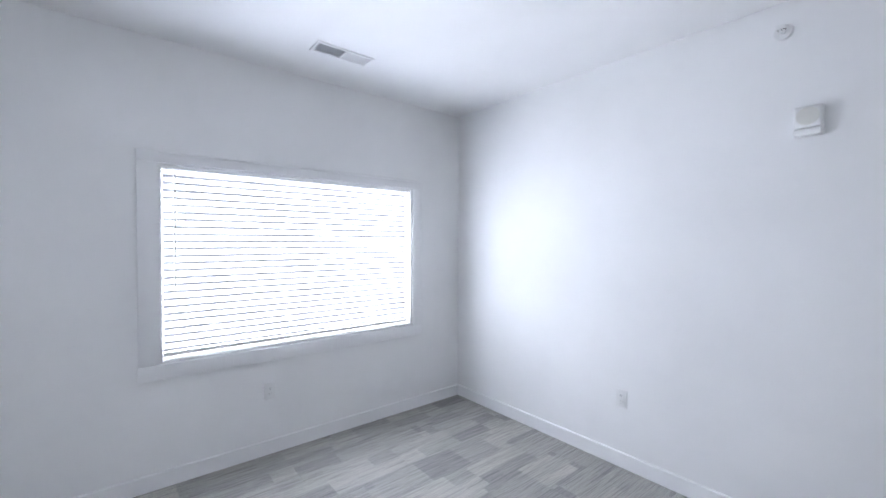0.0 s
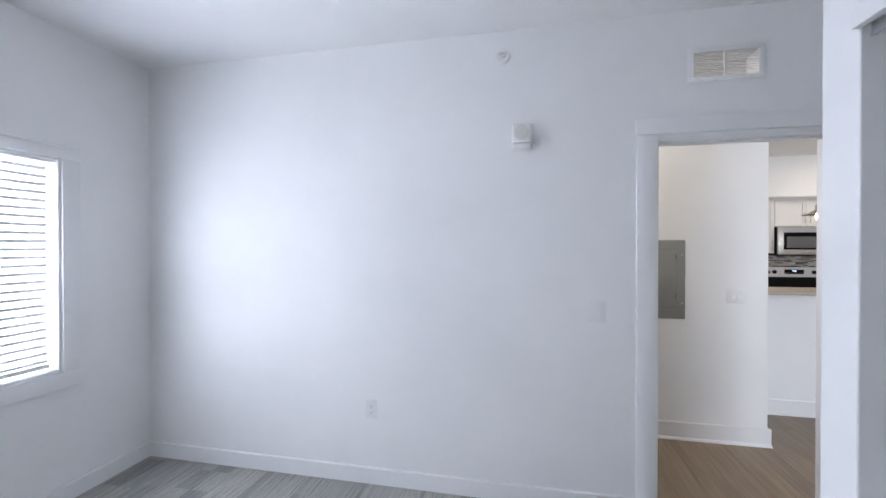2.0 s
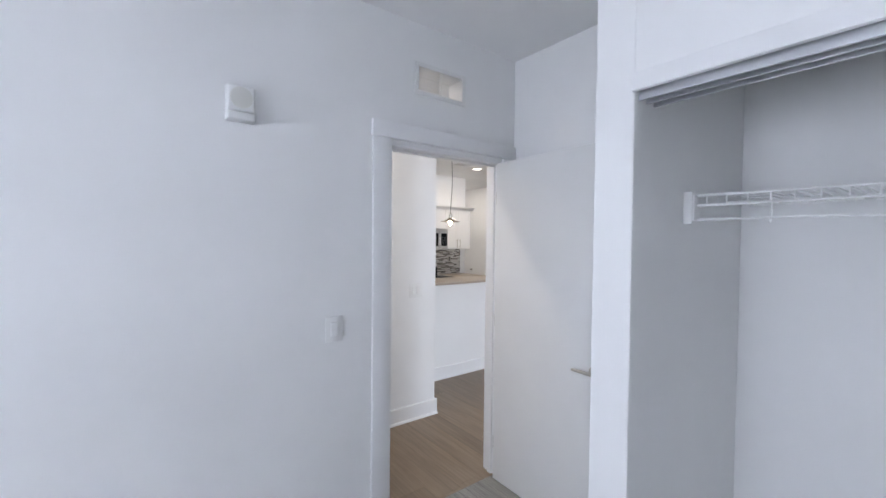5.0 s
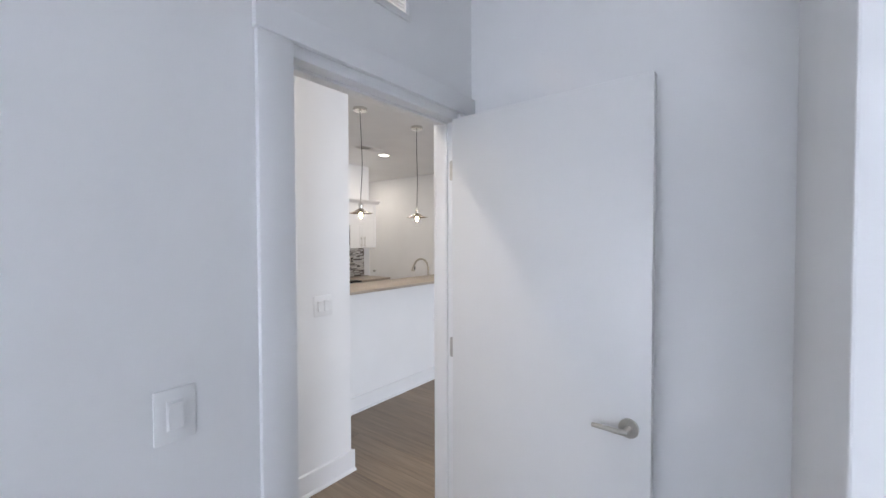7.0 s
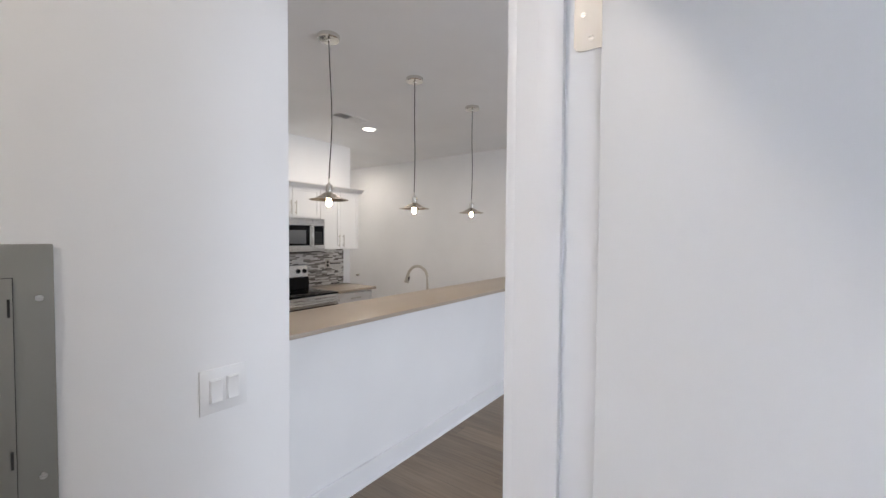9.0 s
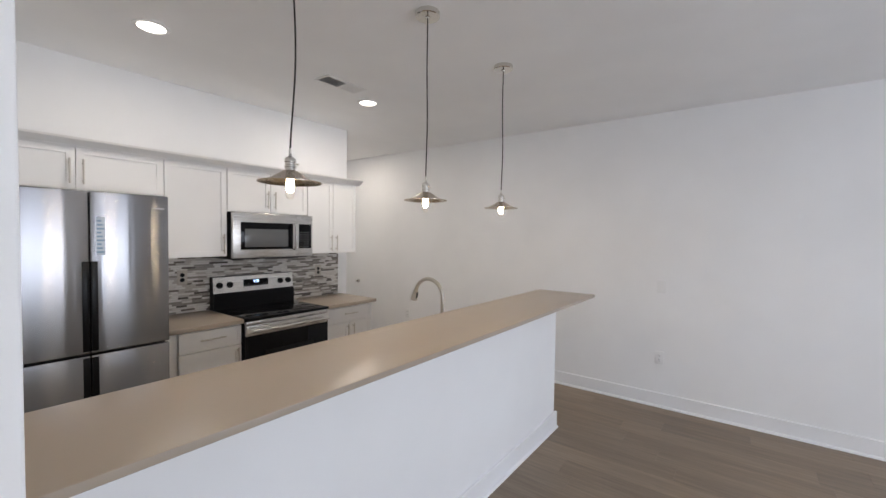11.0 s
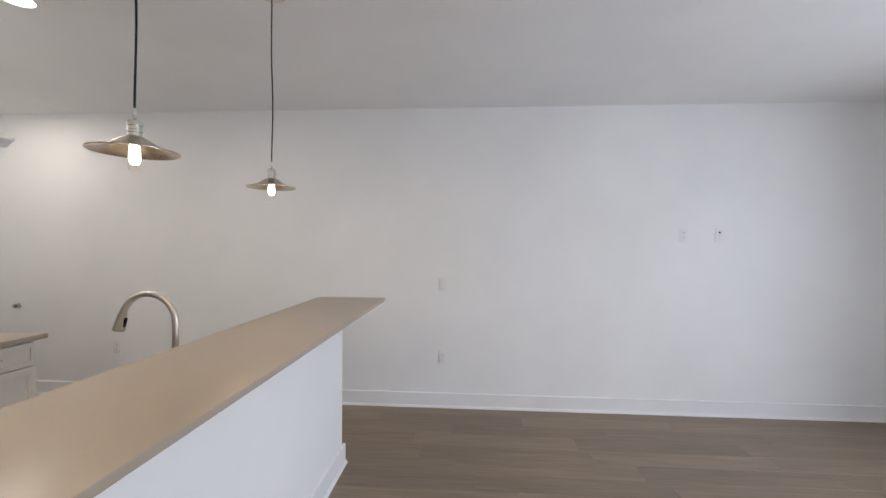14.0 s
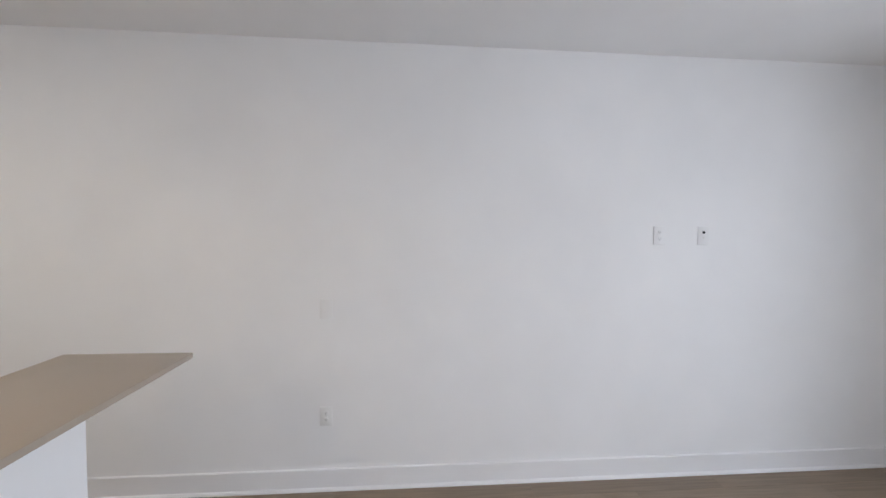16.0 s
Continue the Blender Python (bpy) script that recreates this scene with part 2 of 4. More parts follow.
def box(x0, x1, y0, y1, z0, z1, bevel=0.0, bm=None, seg=2):
    tmp = bmesh.new()
    bmesh.ops.create_cube(tmp, size=1)
    bmesh.ops.scale(tmp, verts=tmp.verts, vec=(x1 - x0, y1 - y0, z1 - z0))
    bmesh.ops.translate(tmp, verts=tmp.verts, vec=((x0 + x1) / 2, (y0 + y1) / 2, (z0 + z1) / 2))
    if bevel:
        bmesh.ops.bevel(tmp, geom=tmp.edges[:], offset=bevel, segments=seg, affect="EDGES", profile=0.5)
    if bm is None:
        return tmp
    return join(bm, tmp)


def join(bm, other):
    me = bpy.data.meshes.new("tmp")
    other.to_mesh(me)
    other.free()
    bm.from_mesh(me)
    bpy.data.meshes.remove(me)
    return bm


def rod(a, b, r, bm=None, seg=14, r2=None):
    a, b = Vector(a), Vector(b)
    tmp = bmesh.new()
    bmesh.ops.create_cone(tmp, cap_ends=True, segments=seg, radius1=r, radius2=r if r2 is None else r2, depth=(b - a).length)
    turn = (b - a).to_track_quat("Z", "Y").to_matrix().to_4x4()
    bmesh.ops.transform(tmp, matrix=Matrix.Translation((a + b) / 2) @ turn, verts=tmp.verts)
    return tmp if bm is None else join(bm, tmp)


def tube(points, r, seg=12, bm=None):
    """A round tube along a line of points."""
    tmp = bmesh.new()
    rings = []
    pts = [Vector(p) for p in points]
    up = Vector((0.31, 0.87, 0.12)).normalized()
    for i, p in enumerate(pts):
        d = (pts[min(i + 1, len(pts) - 1)] - pts[max(i - 1, 0)]).normalized()
        u = (up - d * up.dot(d)).normalized()
        v = d.cross(u)
        rr = r[i] if isinstance(r, (list, tuple)) else r
        rings.append([tmp.verts.new(p + (u * math.cos(2 * math.pi * k / seg) + v * math.sin(2 * math.pi * k / seg)) * rr) for k in range(seg)])
    for a, b in zip(rings, rings[1:]):
        for k in range(seg):
            tmp.faces.new((a[k], a[(k + 1) % seg], b[(k + 1) % seg], b[k]))
    tmp.faces.new(rings[0])
    tmp.faces.new(rings[-1])
    return tmp if bm is None else join(bm, tmp)


def lathe(profile, centre, seg=32, bm=None):
    """Turn (radius, height) pairs about a vertical axis."""
    tmp = bmesh.new()
    rings = []
    for r, z in profile:
        rings.append([tmp.verts.new((centre[0] + r * math.cos(2 * math.pi * k / seg), centre[1] + r * math.sin(2 * math.pi * k / seg), centre[2] + z)) for k in range(seg)])
    for a, b in zip(rings, rings[1:]):
        for k in range(seg):
            tmp.faces.new((a[k], a[(k + 1) % seg], b[(k + 1) % seg], b[k]))
    return tmp if bm is None else join(bm, tmp)


def extrude(outline, axis, a, b, bm=None):
    """Sweep a flat outline of pairs along x, y or z from a to b."""
    tmp = bmesh.new()

    def place(p, c):
        return {"x": (c, p[0], p[1]), "y": (p[0], c, p[1]), "z": (p[0], p[1], c)}[axis]

    v0 = [tmp.verts.new(place(p, a)) for p in outline]
    v1 = [tmp.verts.new(place(p, b)) for p in outline]
    n = len(outline)
    for k in range(n):
        tmp.faces.new((v0[k], v0[(k + 1) % n], v1[(k + 1) % n], v1[k]))
    tmp.faces.new(v0)
    tmp.faces.new(v1)
    return tmp if bm is None else join(bm, tmp)


def structure(name, bm, material, label=""):
    return solid(name, bm, material, label, kind="structure", smooth=False)


# ---- shell ----
H = 2.73       # ceiling height
T = 0.115      # door wall
SOUTH, FAR, BACK = -3.095, 8.50, 4.08


def holed(axis, lo, hi, a0, a1, holes, z0=0.0, z1=H):
    """A wall along x or y, lo..hi thick, with rectangular holes (a0, a1, z0, z1) in order along it."""
    bm = bmesh.new()

    def put(s, e, b, t):
        if e - s > 1e-4 and t - b > 1e-4:
            if axis == "x":
                box(s, e, lo, hi, b, t, 0, bm)
            else:
                box(lo, hi, s, e, b, t, 0, bm)

    at = a0
    for h0, h1, hz0, hz1 in holes:
        put(at, h0, z0, z1)
        put(h0, h1, z0, hz0)
        put(h0, h1, hz1, z1)
        at = h1
    put(at, a1, z0, z1)
    return bm


WIN = (-2.42, -0.56, 0.762, 1.978)
structure("wall_window", holed("y", -0.16, 0.0, -3.45, T, (WIN,)), WALL, "white painted bedroom wall around the window")
DOOR = (3.310, 4.116, 2.045)
bm = holed("x", 0.0, T, 0.0, 3.290, ())
join(bm, holed("x", 0.0, T, 3.290, 4.136, ((3.475, 3.785, 2.370, 2.502),), 2.065))
join(bm, holed("x", 0.0, T, 4.136, 4.36, ()))
structure("wall_door", bm, WALL, "white painted bedroom wall with a doorway")
structure("wall_divider", box(4.24, 4.36, SOUTH - 0.12, 0.0, 0, H), WALL, "white wall between bedroom and living room")
structure("wall_closet_pier", box(3.358, 4.24, -1.277, -1.155, 0, H, 0.004), WALL, "white closet pier beside the door nook")
structure("wall_closet_header", box(3.358, 3.485, -3.05, -1.277, 2.0, H), WALL, "white wall above the closet opening")
structure("wall_closet_end", box(3.358, 4.24, -3.35, -3.05, 0, H), WALL, "white wall at the closet's end")
structure("wall_bedroom_back", box(-0.16, 4.24, -3.47, -3.35, 0, H), WALL, "white bedroom back wall")
structure("wall_panel", box(1.5, 4.358, 1.03, 1.15, 0, H, 0.003), WALL, "white hallway wall with the breaker panel")
structure("wall_hall_end", box(1.38, 1.5, T, 1.15, 0, H), WALL, "white hallway end wall")
structure("wall_kitchen_west", box(4.238, 4.358, 1.15, BACK + 0.12, 0, H), WALL, "white kitchen side wall")
structure("wall_kitchen_back", box(4.358, 7.278, BACK, BACK + 0.12, 0, H), WALL, "white kitchen back wall")
structure("wall_recess_side", box(7.158, 7.278, BACK + 0.12, 5.8, 0, H), WALL, "white wall of the utility recess")
structure("wall_recess_back", box(7.158, FAR + 0.12, 5.8, 5.92, 0, H), WALL, "white back wall of the utility recess")
structure("wall_far", box(FAR, FAR + 0.12, SOUTH - 0.12, 5.8, 0, H), WALL, "long white living-room wall")
LWIN = (4.75, 6.95, 0.06, 2.40)
structure("wall_south", holed("x", SOUTH - 0.12, SOUTH, 4.36, FAR, (LWIN,)), WALL, "white living-room wall with the window")
structure("ceiling_bedroom", box(-0.16, 4.30, -3.47, 0.06, H, H + 0.1), CEIL, "white painted bedroom ceiling")
structure("ceiling_living", box(1.38, FAR + 0.12, 0.06, 5.92, H, H + 0.1), CEIL, "white painted kitchen and hallway ceiling")
structure("ceiling_living_south", box(4.30, FAR + 0.12, SOUTH - 0.12, 0.06, H, H + 0.1), CEIL, "white painted living-room ceiling")
floor_bed = structure("floor_bedroom", box(-0.16, 4.24, -3.47, 0.03, -0.08, -0.007), RUBBER, "carpet-tiled bedroom floor")
floor_living = structure("floor_living", box(1.38, FAR + 0.12, SOUTH - 0.12, 5.92, -0.09, -0.007), RUBBER, "wood-look vinyl plank floor")


def baseboard(axis, side, at, a0, a1, h, shoe=True, name="baseboard"):
    """Flat baseboard with eased top, on the wall face at; side is the way it stands out."""
    d = side
    out = [(at, 0.0), (at + d * 0.015, 0.0), (at + d * 0.015, h - 0.004), (at + d * 0.011, h), (at, h)]
    if shoe:
        out = [(at, 0.0), (at + d * 0.030, 0.0), (at + d * 0.029, 0.009), (at + d * 0.023, 0.016), (at + d * 0.015, 0.019),
               (at + d * 0.015, h - 0.004), (at + d * 0.011, h), (at, h)]
    return structure(name, extrude(out, axis, a0, a1), TRIM, "white painted baseboard")


BB, LB = 0.100, 0.132
baseboard("y", 1, 0.0, -3.35, 0.0, BB, False)
baseboard("x", -1, 0.0, 0.015, 3.19, BB, False)
baseboard("y", -1, 4.24, -1.14, -0.022, BB, False)
baseboard("x", 1, -1.155, 3.373, 4.225, BB, False)
baseboard("y", -1, 3.358, -1.277, -1.155, BB, False)
baseboard("x", 1, -3.35, 0.015, 3.358, BB, False)
baseboard("x", -1, 1.03, 1.5, 4.376, LB)
baseboard("y", 1, 4.358, 1.03, 1.70, LB)
baseboard("x", 1, T, 1.5, 3.19, LB)
baseboard("y", 1, 4.36, SOUTH, T, LB)
baseboard("y", -1, FAR, SOUTH, 5.8, LB)
baseboard("x", 1, SOUTH, 4.39, LWIN[0] - 0.02, LB)
baseboard("x", 1, SOUTH, LWIN[1] + 0.02, FAR - 0.03, LB)
baseboard("y", 1, 7.278, BACK, 5.8, LB)

# ---- bedroom window with casing and blind ----
wy0, wy1, wz0, wz1 = WIN
window = thing("window_1", (0.0, (wy0 + wy1) / 2, wz0), "white bedroom window with painted casing", "window", kind="structure")
part("casing_side", box(0.0, 0.018, wy0 - 0.110, wy0 - 0.004, wz0 - 0.004, wz1 + 0.004, 0.002), TRIM, window)
part("casing_side", box(0.0, 0.018, wy1 + 0.004, wy1 + 0.098, wz0 - 0.004, wz1 + 0.004, 0.002), TRIM, window)
part("casing_head", box(0.0, 0.022, wy0 - 0.112, wy1 + 0.100, wz1 + 0.004, wz1 + 0.074, 0.002), TRIM, window)
part("casing_apron", box(0.0, 0.020, wy0 - 0.112, wy1 + 0.100, wz0 - 0.094, wz0 - 0.004, 0.002), TRIM, window)
part("head_cap", box(0.0, 0.034, wy0 - 0.004, wy1 + 0.016, wz1 + 0.064, wz1 + 0.078, 0.003), TRIM, window, "thin cap moulding over the window")
lin = bmesh.new()
box(-0.155, 0.004, wy0, wy0 + 0.012, wz0, wz1, 0.001, lin)
box(-0.155, 0.004, wy1 - 0.012, wy1, wz0, wz1, 0.001, lin)
box(-0.155, 0.004, wy0 + 0.012, wy1 - 0.012, wz1 - 0.012, wz1, 0.001, lin)
box(-0.155, 0.008, wy0 + 0.012, wy1 - 0.012, wz0, wz0 + 0.014, 0.002, lin)
part("jamb_lining", lin, TRIM, window)
sash = bmesh.new()
for a, b, c, d in ((wy0 + 0.012, wy0 + 0.062, wz0 + 0.014, wz1 - 0.012), (wy1 - 0.062, wy1 - 0.012, wz0 + 0.014, wz1 - 0.012), (-1.515, -1.465, wz0 + 0.064, wz1 - 0.062),
                   (wy0 + 0.062, wy1 - 0.062, wz0 + 0.014, wz0 + 0.064), (wy0 + 0.062, wy1 - 0.062, wz1 - 0.062, wz1 - 0.012)):
    box(-0.150, -0.100, a, b, c, d, 0.004, sash)
part("sash", sash, PLASTIC, window, "white vinyl sash frame")
for a, b in ((wy0 + 0.062, -1.515), (-1.465, wy1 - 0.062)):
    p = part("pane", box(-0.128, -0.124, a, b, wz0 + 0.064, wz1 - 0.062), GLASS, window, "clear glass pane")
    p.visible_shadow = False

blind = thing("window_blind", (-0.045, (wy0 + wy1) / 2, wz0), "white horizontal slat blind lowered over the bright window", "blind")
by0, by1 = wy0 + 0.020, wy1 - 0.040
part("head_rail", box(-0.085, -0.012, wy0 + 0.014, wy1 - 0.014, wz1 - 0.026, wz1 - 0.0125, 0.003), PLASTIC, blind)
part("bottom_rail", box(-0.068, -0.020, by0, by1, 0.794, 0.818, 0.004), PLASTIC, blind)
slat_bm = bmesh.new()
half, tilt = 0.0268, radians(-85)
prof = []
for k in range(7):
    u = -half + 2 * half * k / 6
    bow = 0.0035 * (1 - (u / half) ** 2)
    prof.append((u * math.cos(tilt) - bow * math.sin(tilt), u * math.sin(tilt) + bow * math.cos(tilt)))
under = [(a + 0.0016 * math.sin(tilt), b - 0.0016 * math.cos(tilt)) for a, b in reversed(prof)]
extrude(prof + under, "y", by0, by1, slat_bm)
# added strip along each slat, standing in for the shade line below it
strip_me = mesh("slat_lip", box(-0.0012, 0.0012, by0, by1, -0.0085, 0.0085, 0.0006, None, 1), SLATSHADE)
strip_at = (0.0085, -half * abs(math.sin(tilt)) + 0.006)
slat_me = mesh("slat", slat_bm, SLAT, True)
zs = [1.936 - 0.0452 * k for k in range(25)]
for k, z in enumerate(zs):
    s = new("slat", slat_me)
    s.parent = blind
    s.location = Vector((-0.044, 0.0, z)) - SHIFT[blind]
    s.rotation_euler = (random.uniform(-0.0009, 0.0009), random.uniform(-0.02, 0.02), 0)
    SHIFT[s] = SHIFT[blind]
    strip_ob = new("slat_lip", strip_me)
    strip_ob.parent = s
    strip_ob.location = (strip_at[0], 0.0, strip_at[1])
for yy in (-2.28, -1.65, -1.02, -0.70):
    cords = bmesh.new()
    for xx in (-0.066, -0.022):
        rod((xx, yy, 0.80), (xx, yy, 1.92), 0.0013, cords, 6)
    part("ladder_cord", cords, PLASTIC, blind)
part("tilt_wand", tube([(-0.014, -2.336, 1.93), (-0.006, -2.337, 1.88), (-0.004, -2.338, 1.206)], 0.0045, 8), IVORY, blind, "grey plastic tilt wand")

lw = thing("window_2", ((LWIN[0] + LWIN[1]) / 2, SOUTH, LWIN[2]), "white living-room window", "window", kind="structure")
fr = bmesh.new()
for a, b, c, d in ((LWIN[0], LWIN[0] + 0.06, LWIN[2], LWIN[3]), (LWIN[1] - 0.06, LWIN[1], LWIN[2], LWIN[3]), (5.82, 5.88, LWIN[2] + 0.06, LWIN[3] - 0.06),
                   (LWIN[0] + 0.06, LWIN[1] - 0.06, LWIN[2], LWIN[2] + 0.06), (LWIN[0] + 0.06, LWIN[1] - 0.06, LWIN[3] - 0.06, LWIN[3])):
    box(a, b, SOUTH - 0.10, SOUTH - 0.05, c, d, 0.004, fr)
part("window_frame", fr, PLASTIC, lw)

# ---- bedroom door ----
dx0, dx1, dz = DOOR
doorway = thing("door_frame", ((dx0 + dx1) / 2, 0.0, 0.0), "white painted door frame with flat casing", "door frame", kind="structure")
part("jamb", box(dx0 - 0.02, dx0, -0.002, T + 0.002, 0, dz, 0.0015), TRIM, doorway)
part("jamb", box(dx1, dx1 + 0.02, -0.002, T + 0.002, 0, dz, 0.0015), TRIM, doorway)
part("head_jamb", box(dx0 - 0.02, dx1 + 0.02, -0.002, T + 0.002, dz, dz + 0.02, 0.0015), TRIM, doorway)
st = bmesh.new()
box(dx0, dx0 + 0.011, 0.046, 0.081, 0, dz - 0.011, 0.001, st)
box(dx1 - 0.011, dx1, 0.046, 0.081, 0, dz - 0.011, 0.001, st)
box(dx0, dx1, 0.046, 0.081, dz - 0.011, dz, 0.001, st)
part("door_stop", st, TRIM, doorway)
for sgn, y in ((-1, -0.002), (1, T + 0.002)):
    y0, y1 = sorted((y, y + sgn * 0.017))
    part("casing", box(dx0 - 0.112, dx0 - 0.006, y0, y1, 0, dz + 0.034, 0.002), TRIM, doorway)
    part("casing", box(dx1 + 0.006, dx1 + 0.108, y0, y1, 0, dz + 0.034, 0.002), TRIM, doorway)
    y0, y1 = sorted((y, y + sgn * 0.022))
    part("head_casing", box(dx0 - 0.118, dx1 + (0.120 if sgn < 0 else 0.118), y0, y1, dz + 0.036, dz + 0.118, 0.002), TRIM, doorway)
part("strike_plate", box(dx0 - 0.001, dx0 + 0.0015, 0.006, 0.034, 0.965, 1.025, 0.0004), NICKEL, doorway, "small nickel strike plate")


def hinge_plate(x, z):
    """Hinge leaf on the jamb, square at the pin and rounded at its far corners."""
    out = [(-0.002, z - 0.045), (0.0255, z - 0.045)]
    out += [(0.0255 + 0.010 * math.sin(a), z - 0.035 - 0.010 * math.cos(a)) for a in (0.4, 0.8, 1.2, 1.57)]
    out += [(0.0255 + 0.010 * math.cos(a), z + 0.035 + 0.010 * math.sin(a)) for a in (0.0, 0.4, 0.8, 1.2)]
    out += [(0.0255, z + 0.045), (-0.002, z + 0.045)]
    return extrude(out, "x", x - 0.0016, x + 0.0004)


PIN = (dx1 - 0.001, -0.008)
LEAF = 0.799
door = thing("door_1", (PIN[0], PIN[1], 0.0), "white flush bedroom door standing open", "door", kind="structure")
part("leaf", box(PIN[0] - LEAF, PIN[0] - 0.003, PIN[1] + 0.008, PIN[1] + 0.043, 0.012, dz - 0.004, 0.0015), DOORP, door)
for hz in (0.22, 1.030, 1.828):
    kb = bmesh.new()
    rod((PIN[0], PIN[1], hz - 0.046), (PIN[0], PIN[1], hz + 0.046), 0.0055, kb)
    box(PIN[0] - 0.0036, PIN[0] - 0.0026, PIN[1] + 0.004, PIN[1] + 0.040, hz - 0.045, hz + 0.045, 0.0003, kb)
    part("hinge_knuckle", kb, NICKEL, door, "brushed nickel hinge")
    hl = part("hinge_leaf", hinge_plate(dx1, hz), SATIN, doorway, "brushed nickel hinge leaf on the jamb")
    for k, yy in ((-0.031, 0.014), (0.0, 0.024), (0.031, 0.014)):
        part("screw", rod((dx1 - 0.0026, yy, hz + k), (dx1 - 0.001, yy, hz + k), 0.0034, None, 12), STEELH, hl)
hx = PIN[0] - LEAF + 0.065
for sgn, yf in ((-1, PIN[1] + 0.008), (1, PIN[1] + 0.043)):
    hd = bmesh.new()
    rod((hx, yf, 0.900), (hx, yf + sgn * 0.010, 0.900), 0.031, hd, 28)
    rod((hx, yf + sgn * 0.008, 0.900), (hx, yf + sgn * 0.045, 0.900), 0.010, hd)
    tube([(hx - 0.006, yf + sgn * 0.047, 0.900), (hx + 0.02, yf + sgn * 0.050, 0.900), (hx + 0.06, yf + sgn * 0.049, 0.900), (hx + 0.105, yf + sgn * 0.046, 0.898)], [0.010, 0.0095, 0.0085, 0.0075], 12, hd)
    part("lever_handle", hd, NICKEL, door, "brushed nickel lever handle")
door.rotation_euler = (0, 0, radians(88.5))

# ---- closet ----
track = thing("closet_track", (3.40, -2.1, 1.95), "white fascia with a double aluminium sliding-door track", "door track")
part("fascia", box(3.340, 3.357, -3.05, -1.275, 1.974, 2.024, 0.002), TRIM, track)
part("track_plate", box(3.372, 3.480, -3.05, -1.279, 1.985, 1.999, 0.001), ALU, track, "aluminium track plate")
for x in (3.380, 3.424, 3.468):
    part("rail", extrude([(x - 0.0015, 1.9848), (x - 0.0015, 1.959), (x - 0.005, 1.959), (x - 0.005, 1.955), (x + 0.005, 1.955), (x + 0.005, 1.959), (x + 0.0015, 1.959), (x + 0.0015, 1.9848)], "y", -3.05, -1.279), ALU, track, "aluminium track rail")

shelf = thing("closet_shelf", (4.0, -2.1, 1.69), "white vinyl-coated wire closet shelf with hanging rod", "shelf")
SX0, SX1, SZ, SY0, SY1 = 3.720, 4.228, 1.708, -3.04, -1.306
deck = mesh("deck_wire", box(-(SX1 - SX0) / 2, (SX1 - SX0) / 2, -0.0015, 0.0015, -0.0015, 0.0015), PLASTIC)
for k in range(int((SY1 - SY0) / 0.0254) + 1):
    o = new("deck_wire", deck)
    o.parent = shelf
    o.location = Vector(((SX0 + SX1) / 2, SY1 - k * 0.0254, SZ)) - SHIFT[shelf]
for name, x, z in (("front_rail", SX0, SZ), ("lip_rail", SX0 - 0.003, SZ - 0.032), ("back_rail", SX1, SZ), ("middle_rail", 4.0, SZ - 0.004)):
    part(name, rod((x, SY0, z), (x, SY1, z), 0.0042, None, 8), PLASTIC, shelf)
part("hanging_rod", rod((SX0 + 0.004, SY0, SZ - 0.078), (SX0 + 0.004, SY1, SZ - 0.078), 0.0036, None, 8), PLASTIC, shelf)
k = 0
while SY1 - 0.03 - k * 0.055 > SY0:
    y = SY1 - 0.03 - k * 0.055
    part("lip_wire", rod((SX0 - 0.001, y, SZ), (SX0 - 0.003, y, SZ - 0.033), 0.0026, None, 6), PLASTIC, shelf)
    k += 1
eb = bmesh.new()
box(SX0 - 0.030, SX0 + 0.020, -1.309, -1.278, SZ - 0.082, SZ + 0.004, 0.004, eb)
box(SX0 - 0.038, SX0 - 0.026, -1.305, -1.278, SZ - 0.092, SZ + 0.012, 0.003, eb)
part("end_bracket", eb, PLASTIC, shelf, "white plastic end bracket")
for y in (-1.50, -2.05, -2.60):
    hk = bmesh.new()
    tube([(SX0 + 0.006, y, SZ - 0.004), (SX0 + 0.012, y, SZ - 0.05), (SX0 + 0.004, y, SZ - 0.088), (SX0 - 0.010, y, SZ - 0.092), (SX0 - 0.014, y, SZ - 0.080)], 0.0034, 8, hk)
    part("rod_hook", hk, PLASTIC, shelf)

# ---- wall and ceiling fittings ----


def to_wall(bm, at, facing):
    """Turn a fitting built round the origin, its back on y=0 and its face towards -y, onto a wall."""
    m = Matrix.Translation(at) @ Matrix.Rotation(radians(facing), 4, "Z")
    bmesh.ops.transform(bm, matrix=m, verts=bm.verts)
    return bm


def plate(w, h):
    return box(-w / 2, w / 2, -0.005, 0.0, -h / 2, h / 2, 0.0022)


def outlet(at, facing, label="white duplex outlet on the white wall", dark=False):
    ob = thing("outlet", at, label, "outlet", "wall outlets")
    part("cover_plate", to_wall(plate(0.074, 0.118), at, facing), PLATE if dark else PLASTIC, ob)
    for dz_ in (-0.020, 0.020):
        f = bmesh.new()
        rod((0, -0.004, dz_), (0, -0.0085, dz_), 0.0165, f, 20)
        sock = part("socket_face", to_wall(f, at, facing), BLACKPL if dark else PLASTIC, ob)
        s = bmesh.new()
        for xx, hh in ((-0.0062, 0.008), (0.0062, 0.0065)):
            box(xx - 0.0011, xx + 0.0011, -0.0092, -0.0080, dz_ + 0.003 - hh / 2, dz_ + 0.003 + hh / 2, 0, s)
        rod((0, -0.0080, dz_ - 0.008), (0, -0.0092, dz_ - 0.008), 0.0024, s, 10)
        part("slots", to_wall(s, at, facing), SHADOWBLACK, sock)
    return ob


